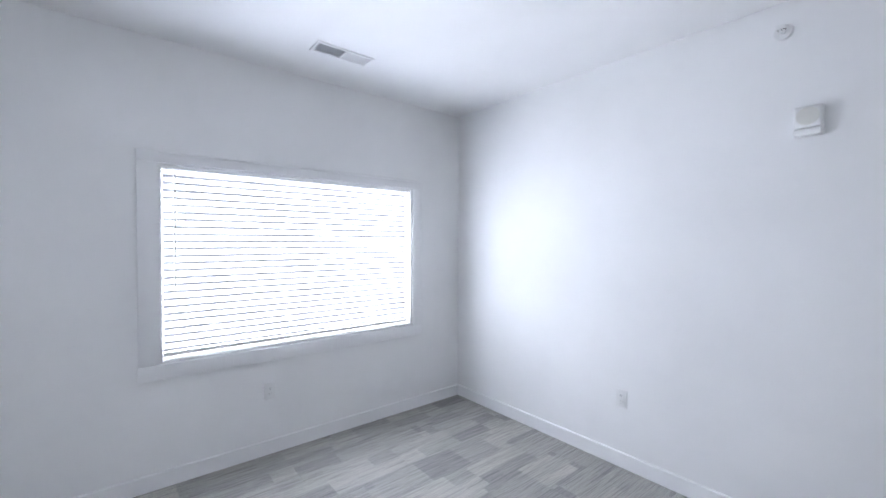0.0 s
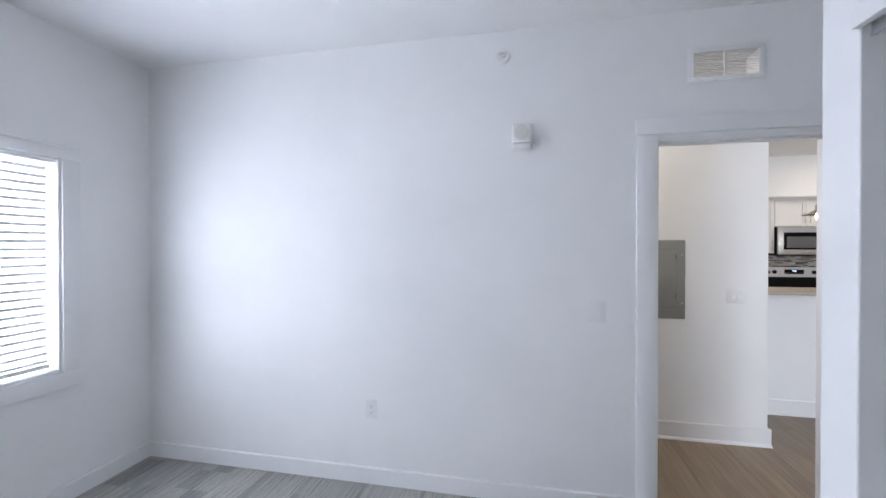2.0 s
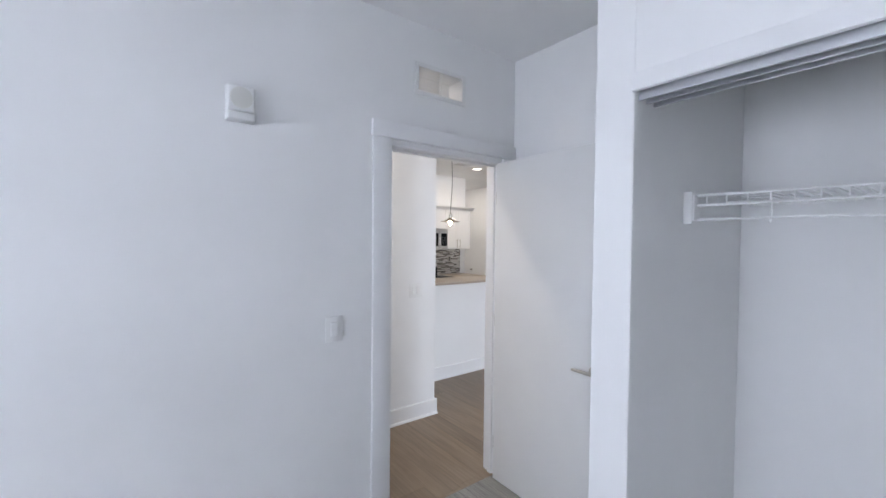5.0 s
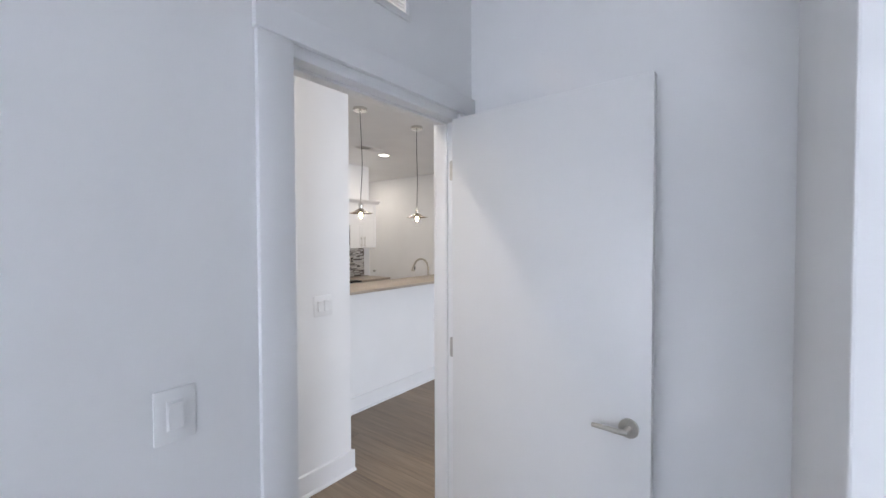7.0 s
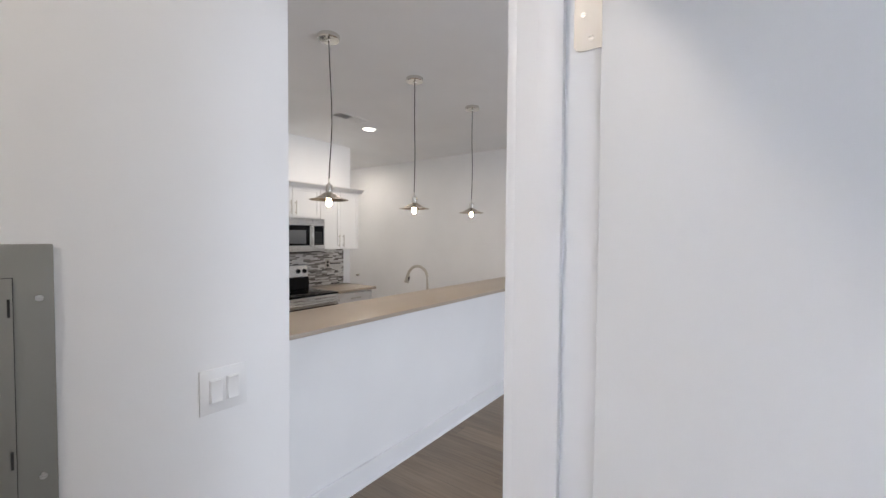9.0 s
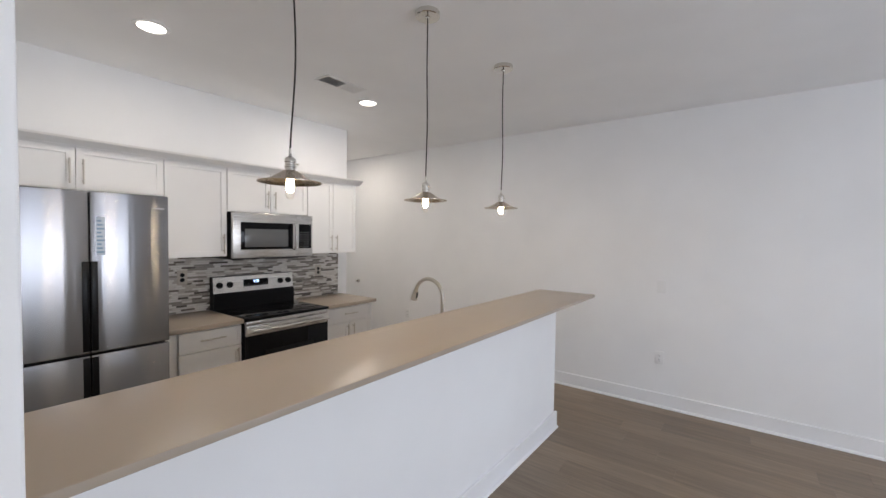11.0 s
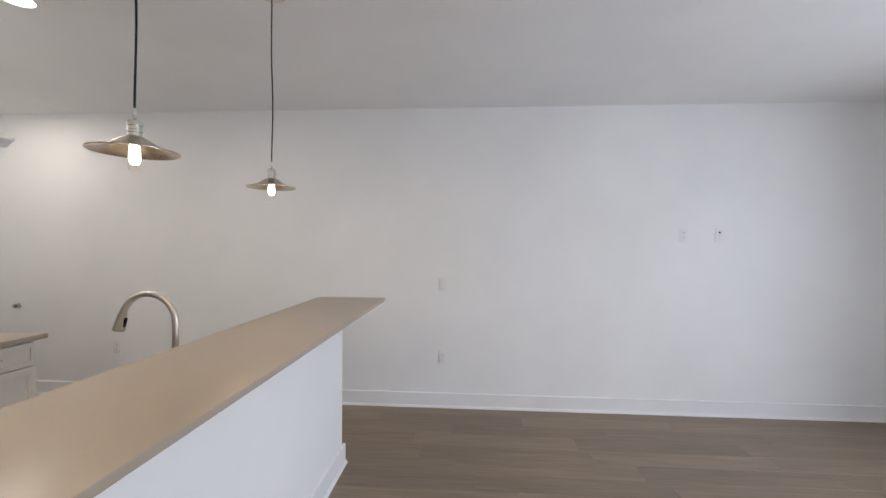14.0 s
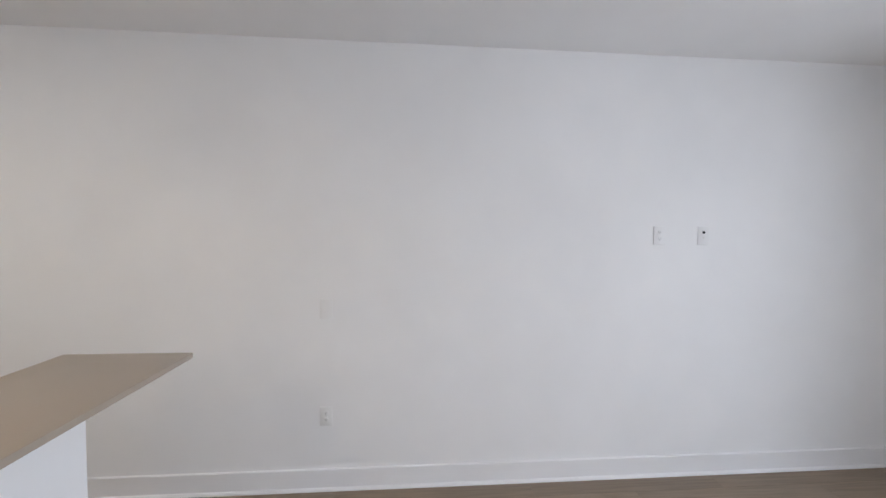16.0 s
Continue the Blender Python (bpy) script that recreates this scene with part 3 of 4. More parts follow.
def rocker(at, facing, gangs, label):
    ob = thing("light_switch", at, label, "light switch")
    w = 0.074 + 0.046 * (gangs - 1)
    part("cover_plate", to_wall(plate(w + 0.012, 0.124), at, facing), PLASTIC, ob)
    for g in range(gangs):
        c = (g - (gangs - 1) / 2) * 0.046
        part("surround", to_wall(box(c - 0.0178, c + 0.0178, -0.0078, -0.005, -0.034, 0.034, 0.001), at, facing), PLASTIC, ob)
        f = extrude([(-0.0075, 0.030), (-0.0115, 0.030), (-0.0085, 0.0), (-0.0125, -0.030), (-0.0075, -0.030)], "x", c - 0.0148, c + 0.0148)
        part("rocker", to_wall(f, at, facing), PLASTIC, ob)
    return ob


outlet((1.665, 0.0, 0.462), 0)
outlet((0.0, -1.784, 0.446), 90)
outlet((FAR, 1.094, 0.461), -90)
rocker((2.998, 0.0, 1.117), 0, 1, "white single rocker switch beside the bedroom door")
rocker((4.147, 1.03, 1.114), 0, 2, "white double rocker switch on the hallway wall")
outlet((5.613, 4.0705, 1.210), 0, "black outlet with beige plate on the mosaic backsplash", True)
outlet((6.892, 4.0705, 1.190), 0, "black outlet with beige plate on the mosaic backsplash", True)
outlet((FAR, 4.24, 0.48), -90)

for nm, at, lab in (("blank_plate", (FAR, 1.092, 1.125), "white blank cover plate on the living-room wall"),):
    ob = thing(nm, at, lab, "wall plate")
    part("cover_plate", to_wall(plate(0.074, 0.118), at, -90), PLASTIC, ob)
    for k in (-0.042, 0.042):
        part("screw", to_wall(rod((0, -0.005, k), (0, -0.0072, k), 0.003, None, 10), at, -90), PLASTIC, ob)
outlet((FAR, -1.017, 1.588), -90, "white duplex outlet high on the living-room wall")
at = (FAR, -1.321, 1.589)
tvp = thing("cable_plate", at, "white cable plate with a dark socket hole", "wall plate")
part("cover_plate", to_wall(plate(0.074, 0.118), at, -90), PLASTIC, tvp)
part("port", to_wall(rod((0.0, -0.0055, 0.022), (0.0, -0.0105, 0.022), 0.0085, None, 16), at, -90), SHADOWBLACK, tvp, "dark round cable port")
part("lower_port", to_wall(rod((0.0, -0.0055, -0.012), (0.0, -0.0075, -0.012), 0.006, None, 16), at, -90), IVORY, tvp)

# fire-alarm sounder
at = (2.584, 0.0, 2.104)
alarm = thing("alarm_sounder", at, "white wall-mounted alarm sounder with round grille", "alarm")
part("back_box", to_wall(box(-0.055, 0.055, -0.028, 0.0, -0.072, 0.072, 0.006), at, 0), PLASTIC, alarm)
part("housing", to_wall(box(-0.053, 0.053, -0.046, -0.026, -0.034, 0.070, 0.010, None, 3), at, 0), PLASTIC, alarm)
part("chin", to_wall(box(-0.053, 0.053, -0.052, -0.026, -0.072, -0.038, 0.009, None, 3), at, 0), PLASTIC, alarm)
part("grille", to_wall(rod((0, -0.044, 0.020), (0, -0.049, 0.020), 0.043, None, 40), at, 0), IVORY, alarm, "pale round perforated grille")
gh = bmesh.new()
for ring in range(5):
    cnt = 1 if ring == 0 else ring * 7
    for k in range(cnt):
        a = 2 * math.pi * k / cnt
        cx, cz = 0.0085 * ring * math.cos(a), 0.020 + 0.0085 * ring * math.sin(a)
        rod((cx, -0.0485, cz), (cx, -0.0497, cz), 0.0014, gh, 6)
part("grille_holes", to_wall(gh, at, 0), SHADOWGREY, alarm)

# sidewall sprinkler
at = (2.479, 0.0, 2.578)
spr = thing("sprinkler_head", at, "white sidewall sprinkler with round escutcheon", "sprinkler")
part("escutcheon", to_wall(rod((0, 0, 0), (0, -0.012, 0), 0.041, None, 32, 0.034), at, 0), PLASTIC, spr)
part("body", to_wall(rod((0, -0.010, 0), (0, -0.034, 0), 0.013, None, 16), at, 0), PLASTIC, spr)
fr = bmesh.new()
tube([(-0.012, -0.030, 0), (-0.016, -0.045, 0), (-0.006, -0.060, 0), (0.006, -0.060, 0), (0.016, -0.045, 0), (0.012, -0.030, 0)], 0.003, 8, fr)
rod((0, -0.032, 0), (0, -0.058, 0), 0.0028, fr, 8)
part("frame_arms", to_wall(fr, at, 0), STEELH, spr)
part("deflector", to_wall(box(-0.018, 0.018, -0.066, -0.060, -0.004, 0.018, 0.001), at, 0), PLASTIC, spr)

# transfer grille above the door, open through the wall
tg = thing("transfer_grille", (3.63, 0.0, 2.34), "white louvred transfer grille above the bedroom door", "grille")
gx0, gx1, gz0, gz1 = 3.451, 3.807, 2.347, 2.524
for y0, y1, nm in ((-0.008, 0.0, "frame"), (T, T + 0.008, "frame")):
    g = bmesh.new()
    box(gx0, gx1, y0, y1, gz1 - 0.024, gz1, 0.001, g)
    box(gx0, gx1, y0, y1, gz0, gz0 + 0.024, 0.001, g)
    box(gx0, gx0 + 0.025, y0, y1, gz0 + 0.024, gz1 - 0.024, 0.001, g)
    box(gx1 - 0.025, gx1, y0, y1, gz0 + 0.024, gz1 - 0.024, 0.001, g)
    part(nm, g, PLASTIC, tg)
part("mullion", box(3.627, 3.633, 0.000, 0.012, gz0 + 0.024, gz1 - 0.024), PLASTIC, tg)
for k in range(11):
    z = gz0 + 0.030 + k * 0.0118
    part("louvre", extrude([(-0.004, z), (0.012, z + 0.0095), (0.012, z + 0.0106), (-0.004, z + 0.0011)], "x", gx0 + 0.024, gx1 - 0.024), PLASTIC, tg, "", False)


def register(x0, x1, y0, y1, along, label):
    """Two-way ceiling register: half its louvres lean one way, half the other."""
    ob = thing("ceiling_vent", ((x0 + x1) / 2, (y0 + y1) / 2, H), label, "ceiling vent", "ceiling registers")
    f = bmesh.new()
    b = 0.020
    box(x0, x1, y0, y0 + b, H - 0.007, H, 0.002, f)
    box(x0, x1, y1 - b, y1, H - 0.007, H, 0.002, f)
    box(x0, x0 + b, y0 + b, y1 - b, H - 0.007, H, 0.002, f)
    box(x1 - b, x1, y0 + b, y1 - b, H - 0.007, H, 0.002, f)
    part("frame", f, PLASTIC, ob)
    # no duct is cut: a flat grey sheet imitates its shade
    part("throat", box(x0 + b, x1 - b, y0 + b, y1 - b, H - 0.0008, H + 0.0), SHADOWGREY, ob, "grey sheet for the shade in the duct opening")
    lo, hi = (y0 + b, y1 - b) if along == "y" else (x0 + b, x1 - b)
    mid = (lo + hi) / 2
    n = 26
    for k in range(n):
        c = lo + (hi - lo) * (k + 0.5) / n
        d = 0.006 if c < mid else -0.006
        o = [(c - d, H - 0.0115), (c - d + 0.001, H - 0.0115), (c + d + 0.001, H - 0.001), (c + d, H - 0.001)]
        if along == "y":
            part("louvre", extrude(o, "x", x0 + b, x1 - b), PLASTIC, ob, "", False)
        else:
            part("louvre", extrude(o, "y", y0 + b, y1 - b), PLASTIC, ob, "", False)
    part("divider", box(x0 + b, x1 - b, mid - 0.004, mid + 0.004, H - 0.012, H - 0.001) if along == "y" else box(mid - 0.004, mid + 0.004, y0 + b, y1 - b, H - 0.012, H - 0.001), PLASTIC, ob)
    return ob


register(0.445, 0.592, -1.665, -1.275, "y", "white ceiling register in the bedroom")
register(6.150, 6.525, 2.935, 3.095, "x", "white ceiling register in the kitchen")

# return-air grille low on the living-room wall
ret = thing("return_grille", (8.06, SOUTH, 0.30), "white return-air grille low on the living-room wall", "grille")
rx0, rx1, rz0, rz1 = 7.745, 8.385, 0.290, 0.675
g = bmesh.new()
box(rx0, rx1, SOUTH, SOUTH + 0.010, rz1 - 0.022, rz1, 0.002, g)
box(rx0, rx1, SOUTH, SOUTH + 0.010, rz0, rz0 + 0.022, 0.002, g)
for x in (rx0, rx0 + 0.1535, rx0 + 0.307, rx0 + 0.4605, rx1 - 0.018):
    box(x, x + 0.018, SOUTH, SOUTH + 0.009, rz0 + 0.022, rz1 - 0.022, 0.001, g)
part("frame", g, PLASTIC, ret)
# flat sheet on the wall, coloured like the shade behind the louvres
part("backing", box(rx0 + 0.01, rx1 - 0.01, SOUTH + 0.0004, SOUTH + 0.0014, rz0 + 0.01, rz1 - 0.01), SHADOWGREY, ret, "grey sheet for the shade behind the louvres")
k = 0
while rz0 + 0.026 + k * 0.0125 < rz1 - 0.030:
    z = rz0 + 0.026 + k * 0.0125
    part("louvre", extrude([(SOUTH + 0.0015, z + 0.008), (SOUTH + 0.0085, z), (SOUTH + 0.0085, z + 0.0012), (SOUTH + 0.0015, z + 0.0092)], "x", rx0 + 0.016, rx1 - 0.016), PLASTIC, ret, "", False)
    k += 1

# breaker panel
bp = thing("breaker_panel", (3.625, 1.03, 0.93), "grey enamelled breaker panel set in the hallway wall", "electrical panel")
px0, px1, pz0, pz1 = 3.429, 3.799, 0.925, 1.527
part("cover", box(px0, px1, 1.020, 1.03, pz0, pz1, 0.004), PANELGREY, bp)
# near-black sheet behind the door, its rim painted as the gap's shade
part("door_gap", box(px0 + 0.0437, px1 - 0.0607, 1.0192, 1.0205, pz0 + 0.0837, pz1 - 0.0667), SHADOWBLACK, bp, "near-black sheet for the shade in the gap round the panel door")
ring = box(px0 + 0.045, px1 - 0.062, 1.0165, 1.0195, pz0 + 0.085, pz1 - 0.068, 0.0008)
pd = part("panel_door", ring, PANELGREY, bp, "hinged grey panel door")
part("latch", box(px0 + 0.050, px0 + 0.135, 1.0145, 1.0175, 1.238, 1.276, 0.001), BLACKPL, pd, "black latch slide")
part("latch_tab", box(px0 + 0.098, px0 + 0.124, 1.0125, 1.0150, 1.244, 1.268, 0.001), RUBBER, pd)
for z in (1.400, 1.095):
    part("hinge_slot", box(px1 - 0.070, px1 - 0.066, 1.0150, 1.0172, z - 0.018, z + 0.018), SHADOWBLACK, pd)
for z in (1.416, 1.044):
    part("screw", rod((px1 - 0.024, 1.021, z), (px1 - 0.024, 1.0155, z), 0.0065, None, 14), STEELH, bp, "zinc cover screw")

# shut-off stub in the recess
sv = thing("valve_stub", (FAR, 5.26, 0.860), "small brass water stub on the recess wall", "valve")
part("flange", rod((FAR, 5.26, 0.860), (FAR - 0.006, 5.26, 0.860), 0.026, None, 20), STEELH, sv)
part("stub", rod((FAR - 0.004, 5.26, 0.860), (FAR - 0.045, 5.26, 0.860), 0.010, None, 14), BRASSM, sv)
part("knob", rod((FAR - 0.030, 5.26, 0.860), (FAR - 0.042, 5.26, 0.860), 0.016, None, 14), RUBBER, sv)

# recessed lights
for dx, dy, watts in DOWNLIGHTS:
    dl = thing("downlight", (dx, dy, H), "white round recessed ceiling light, lit", "ceiling light", "recessed lights")
    part("trim_ring", lathe([(0.066, -0.002), (0.072, -0.007), (0.088, -0.005), (0.092, 0.0)], (dx, dy, H), 40), PLASTIC, dl)
    part("lens", rod((dx, dy, H), (dx, dy, H - 0.005), 0.0665, None, 36), LENS, dl, "glowing round lens")

# ---- kitchen ----


def pull(parent, x, y, z, length, upright=True):
    """Bar pull in front of the face at y."""
    b = bmesh.new()
    d = Vector((0, 0, 1)) if upright else Vector((1, 0, 0))
    c = Vector((x, y - 0.030, z))
    rod(c - d * length / 2, c + d * length / 2, 0.0055, b, 12)
    for s in (-1, 1):
        e = Vector((x, y, z)) + d * s * (length / 2 - 0.022)
        rod(e, e + Vector((0, -0.030, 0)), 0.0042, b, 10)
    return part("handle", b, NICKEL, parent, "brushed nickel bar pull")


def shaker(parent, x0, x1, z0, z1, y, rail=0.058, name="cabinet_door"):
    """Shaker front whose face stands at y, 19 mm thick, with a recessed panel."""
    b = box(x0, x1, y, y + 0.019, z0, z1)
    front = [f for f in b.faces if f.normal.y < -0.9]
    r = bmesh.ops.inset_region(b, faces=front, thickness=rail)
    front = [f for f in b.faces if f.normal.y < -0.9 and abs(f.calc_center_median().x - (x0 + x1) / 2) < 0.01 and abs(f.calc_center_median().z - (z0 + z1) / 2) < 0.01]
    r = bmesh.ops.extrude_face_region(b, geom=front)
    vs = [v for v in r["geom"] if isinstance(v, bmesh.types.BMVert)]
    bmesh.ops.translate(b, verts=vs, vec=(0, 0.008, 0))
    bmesh.ops.delete(b, geom=front, context="FACES_ONLY")
    edges = [e for e in b.edges if all(abs(v.co.y - y) < 1e-5 for v in e.verts) and
             (abs(e.verts[0].co.x - e.verts[1].co.x) < 1e-6 and abs(e.verts[0].co.x - x0) < 1e-6 or abs(e.verts[0].co.x - e.verts[1].co.x) < 1e-6 and abs(e.verts[0].co.x - x1) < 1e-6 or
              abs(e.verts[0].co.z - e.verts[1].co.z) < 1e-6 and (abs(e.verts[0].co.z - z0) < 1e-6 or abs(e.verts[0].co.z - z1) < 1e-6))]
    bmesh.ops.bevel(b, geom=edges, offset=0.0015, segments=2, affect="EDGES")
    return part(name, b, CAB, parent)


UF = 3.745   # face of the wall cabinets' doors
UZ1 = 2.085


def wall_cabinet(x0, x1, z0, doors, handles, label):
    ob = thing("wall_cabinet", ((x0 + x1) / 2, BACK, z0), label, "cabinet", "kitchen wall cabinets")
    part("body", box(x0, x1, UF + 0.021, BACK, z0, UZ1, 0.001), CAB, ob)
    w = (x1 - x0) / doors
    for k in range(doors):
        a, b = x0 + k * w + 0.002, x0 + (k + 1) * w - 0.002
        d = shaker(ob, a, b, z0 + 0.002, UZ1 - 0.004, UF)
        side = handles[k]
        pull(d, b - 0.030 if side == "r" else a + 0.030, UF, z0 + 0.100 if UZ1 - z0 > 0.5 else z0 + 0.110, 0.150)
    return ob


wall_cabinet(4.456, 5.386, 1.822, 2, "rl", "white shaker cabinet with two doors above the refrigerator")
wall_cabinet(5.388, 5.814, 1.386, 1, "r", "white single-door shaker wall cabinet")
wall_cabinet(5.816, 6.540, 1.742, 2, "rl", "white two-door shaker cabinet above the microwave")
wall_cabinet(6.542, 7.122, 1.386, 2, "rl", "white two-door shaker wall cabinet at the end")
crown = extrude([(UF + 0.02, 2.078), (UF - 0.004, 2.078), (UF - 0.010, 2.090), (UF - 0.030, 2.106), (UF - 0.052, 2.120), (UF - 0.056, 2.132), (UF + 0.02, 2.132)], "x", 4.36, 7.172)
join(crown, extrude([(7.11, 2.078), (7.128, 2.078), (7.133, 2.090), (7.150, 2.106), (7.168, 2.120), (7.172, 2.132), (7.11, 2.132)], "y", UF + 0.02, BACK))
solid("crown_moulding", crown, CAB, "white crown moulding along the wall cabinets", "moulding", at=(5.8, BACK, 2.08), smooth=False)

BF = 3.515   # face of the base cabinets' doors


def base_cabinet(x0, x1, doors, handles, label):
    ob = thing("base_cabinet", ((x0 + x1) / 2, BACK, 0), label, "cabinet", "kitchen base cabinets")
    part("body", box(x0, x1, BF + 0.021, BACK, 0.10, 0.888, 0.001), CAB, ob)
    part("toe_kick", box(x0, x1, BF + 0.085, BACK, 0.0, 0.10), CAB, ob)
    d = shaker(ob, x0 + 0.003, x1 - 0.003, 0.738, 0.876, BF, 0.040, "drawer_front")
    pull(d, (x0 + x1) / 2, BF, 0.817, 0.170 if x1 - x0 < 0.56 else 0.150, False)
    w = (x1 - x0) / doors
    for k in range(doors):
        a, b = x0 + k * w + 0.003, x0 + (k + 1) * w - 0.003
        dd = shaker(ob, a, b, 0.115, 0.730, BF)
        pull(dd, b - 0.032 if handles[k] == "r" else a + 0.032, BF, 0.640, 0.150)
    return ob


base_cabinet(5.384, 5.812, 1, "r", "white shaker base cabinet with one drawer and door")
base_cabinet(6.570, 7.138, 2, "rl", "white shaker base cabinet with drawer and two doors")
part_filler = solid("filler_panel", box(5.285, 5.382, BF + 0.019, BACK, 0.0, 0.888, 0.001), CAB, "white filler panel beside the refrigerator", "panel", at=(5.37, BACK, 0))
for x0, x1 in ((5.285, 5.816), (6.566, 7.182)):
    solid("countertop", box(x0, x1, 3.488, BACK - 0.001, 0.890, 0.922, 0.003), QUARTZ, "polished taupe quartz countertop", "countertop", "kitchen countertops", at=((x0 + x1) / 2, BACK, 0.882))

# refrigerator
FX0, FX1, FY, FM = 4.490, 5.271, 3.335, 4.894
fridge = thing("refrigerator", ((FX0 + FX1) / 2, 3.7, 0.0), "four-door stainless steel refrigerator with black grip channels", "refrigerator")
part("cabinet_body", box(FX0 + 0.004, FX1 - 0.004, FY + 0.062, BACK - 0.03, 0.03, 1.768, 0.004), FRSIDE, fridge)
part("base_grille", box(FX0 + 0.01, FX1 - 0.01, FY + 0.05, FY + 0.12, 0.0, 0.05, 0.003), BLACKPL, fridge)
FS = 0.894
for nm, a, b, z0, z1 in (("upper_door", FX0, FM - 0.003, FS + 0.006, 1.790), ("upper_door", FM + 0.003, FX1, FS + 0.006, 1.790), ("lower_door", FX0, FM - 0.003, 0.055, FS - 0.006), ("lower_door", FM + 0.003, FX1, 0.055, FS - 0.006)):
    d = part(nm, box(a, b, FY, FY + 0.058, z0, z1, 0.006, None, 3), STEEL, fridge, "brushed stainless door")
    gz0, gz1 = (z0 + 0.012, 1.407) if nm == "upper_door" else (z0 + 0.02, z1 - 0.010)
    gx = (FM - 0.034, FM - 0.005) if b < FM else (FM + 0.005, FM + 0.034)
    part("grip_channel", box(gx[0], gx[1], FY - 0.0025, FY + 0.01, gz0, gz1, 0.002), BLACKPL, d, "black recessed grip channel")
lab = part("energy_label", box(4.922, 4.962, FY - 0.0008, FY + 0.0002, 1.440, 1.652), STICKER, fridge, "pale blue printed label")
for k in range(9):
    z = 1.452 + k * 0.0215
    part("print_line", box(4.926, 4.958 - 0.006 * (k % 3), FY - 0.0014, FY - 0.0007, z, z + 0.010), INK, lab)
part("logo_mark", box(5.188, 5.245, FY - 0.0008, FY + 0.0002, 1.708, 1.717), LOGO, fridge)

# microwave over the range
MX0, MX1, MY, MZ0, MZ1 = 5.828, 6.552, 3.680, 1.366, 1.738
mw = thing("microwave", ((MX0 + MX1) / 2, BACK, MZ0), "stainless over-the-range microwave with black window", "microwave")
part("body", box(MX0 + 0.003, MX1 - 0.003, MY + 0.036, BACK - 0.004, MZ0, MZ1, 0.003), BLACKPL, mw)
mdoor = part("microwave_door", box(MX0, MX1 - 0.164, MY, MY + 0.036, MZ0 + 0.004, MZ1 - 0.002, 0.005, None, 3), STEELH, mw, "stainless door frame")
part("door_glass", box(MX0 + 0.060, MX1 - 0.201, MY - 0.0015, MY + 0.004, MZ0 + 0.072, MZ1 - 0.078, 0.002), BLACKGLASS, mdoor, "black glass door panel")
part("view_window", box(MX0 + 0.092, MX1 - 0.248, MY - 0.0025, MY + 0.002, MZ0 + 0.092, MZ1 - 0.130, 0.004), WINDOWGLASS, mdoor, "grey mesh window")
hb = bmesh.new()
tube([(MX1 - 0.194, MY + 0.002, MZ0 + 0.070), (MX1 - 0.194, MY - 0.030, MZ0 + 0.080), (MX1 - 0.194, MY - 0.042, MZ0 + 0.12), (MX1 - 0.194, MY - 0.042, MZ1 - 0.125), (MX1 - 0.194, MY - 0.030, MZ1 - 0.085), (MX1 - 0.194, MY + 0.002, MZ1 - 0.075)], 0.011, 12, hb)
part("door_handle", hb, STEELH, mdoor, "curved steel handle")
cp = part("control_panel", box(MX1 - 0.161, MX1, MY, MY + 0.036, MZ0 + 0.004, MZ1 - 0.002, 0.005, None, 3), STEELH, mw)
part("keypad", box(MX1 - 0.144, MX1 - 0.016, MY - 0.0015, MY + 0.004, MZ0 + 0.075, MZ1 - 0.080, 0.002), BLACKGLASS, cp, "black keypad")
keys = bmesh.new()
for r in range(7):
    for c in range(3):
        box(MX1 - 0.129 + c * 0.034, MX1 - 0.109 + c * 0.034, MY - 0.0022, MY - 0.0014, MZ0 + 0.090 + r * 0.021, MZ0 + 0.096 + r * 0.021, 0, keys)
part("key_marks", keys, PRINT, cp)
part("vent_lip", box(MX0 + 0.02, MX1 - 0.02, MY + 0.05, BACK - 0.05, MZ0 - 0.008, MZ0, 0.002), BLACKPL, mw)

# range
RX0, RX1, RY = 5.818, 6.562, 3.458
rg = thing("range", ((RX0 + RX1) / 2, 3.75, 0.0), "stainless and black electric range with smooth cooktop", "stove")
part("body", box(RX0, RX1, RY + 0.045, BACK - 0.005, 0.02, 0.905, 0.003), BLACKPL, rg)
part("cooktop", box(RX0 - 0.003, RX1 + 0.003, RY - 0.004, BACK - 0.085, 0.902, 0.924, 0.005, None, 3), BLACKGLASS, rg, "black ceramic glass cooktop")
ringmat = Mat("burner_print", (0.045, 0.045, 0.048), 0.25).m
for bx, by, br in ((6.00, 3.63, 0.095), (6.38, 3.63, 0.075), (6.00, 3.87, 0.075), (6.38, 3.87, 0.095)):
    part("burner_ring", lathe([(br, 0.9243), (br + 0.003, 0.9246), (br + 0.006, 0.9243)], (bx, by, 0), 40), ringmat, rg)
part("cooktop_trim", box(RX0 - 0.001, RX1 + 0.001, RY + 0.002, RY + 0.03, 0.872, 0.902, 0.003), STEELH, rg)
odoor = part("oven_door", box(RX0 + 0.004, RX1 - 0.004, RY, RY + 0.045, 0.205, 0.860, 0.005), BLACKGLASS, rg, "black glass oven door")
part("steel_band", box(RX0 + 0.003, RX1 - 0.003, RY - 0.0025, RY + 0.03, 0.790, 0.869, 0.003), STEELH, odoor, "stainless band")
part("oven_window", box(RX0 + 0.150, RX1 - 0.150, RY - 0.0015, RY + 0.002, 0.36, 0.66, 0.003), OVENGLASS, odoor)
hb = bmesh.new()
rod((RX0 + 0.03, RY - 0.045, 0.832), (RX1 - 0.03, RY - 0.045, 0.832), 0.013, hb, 16)
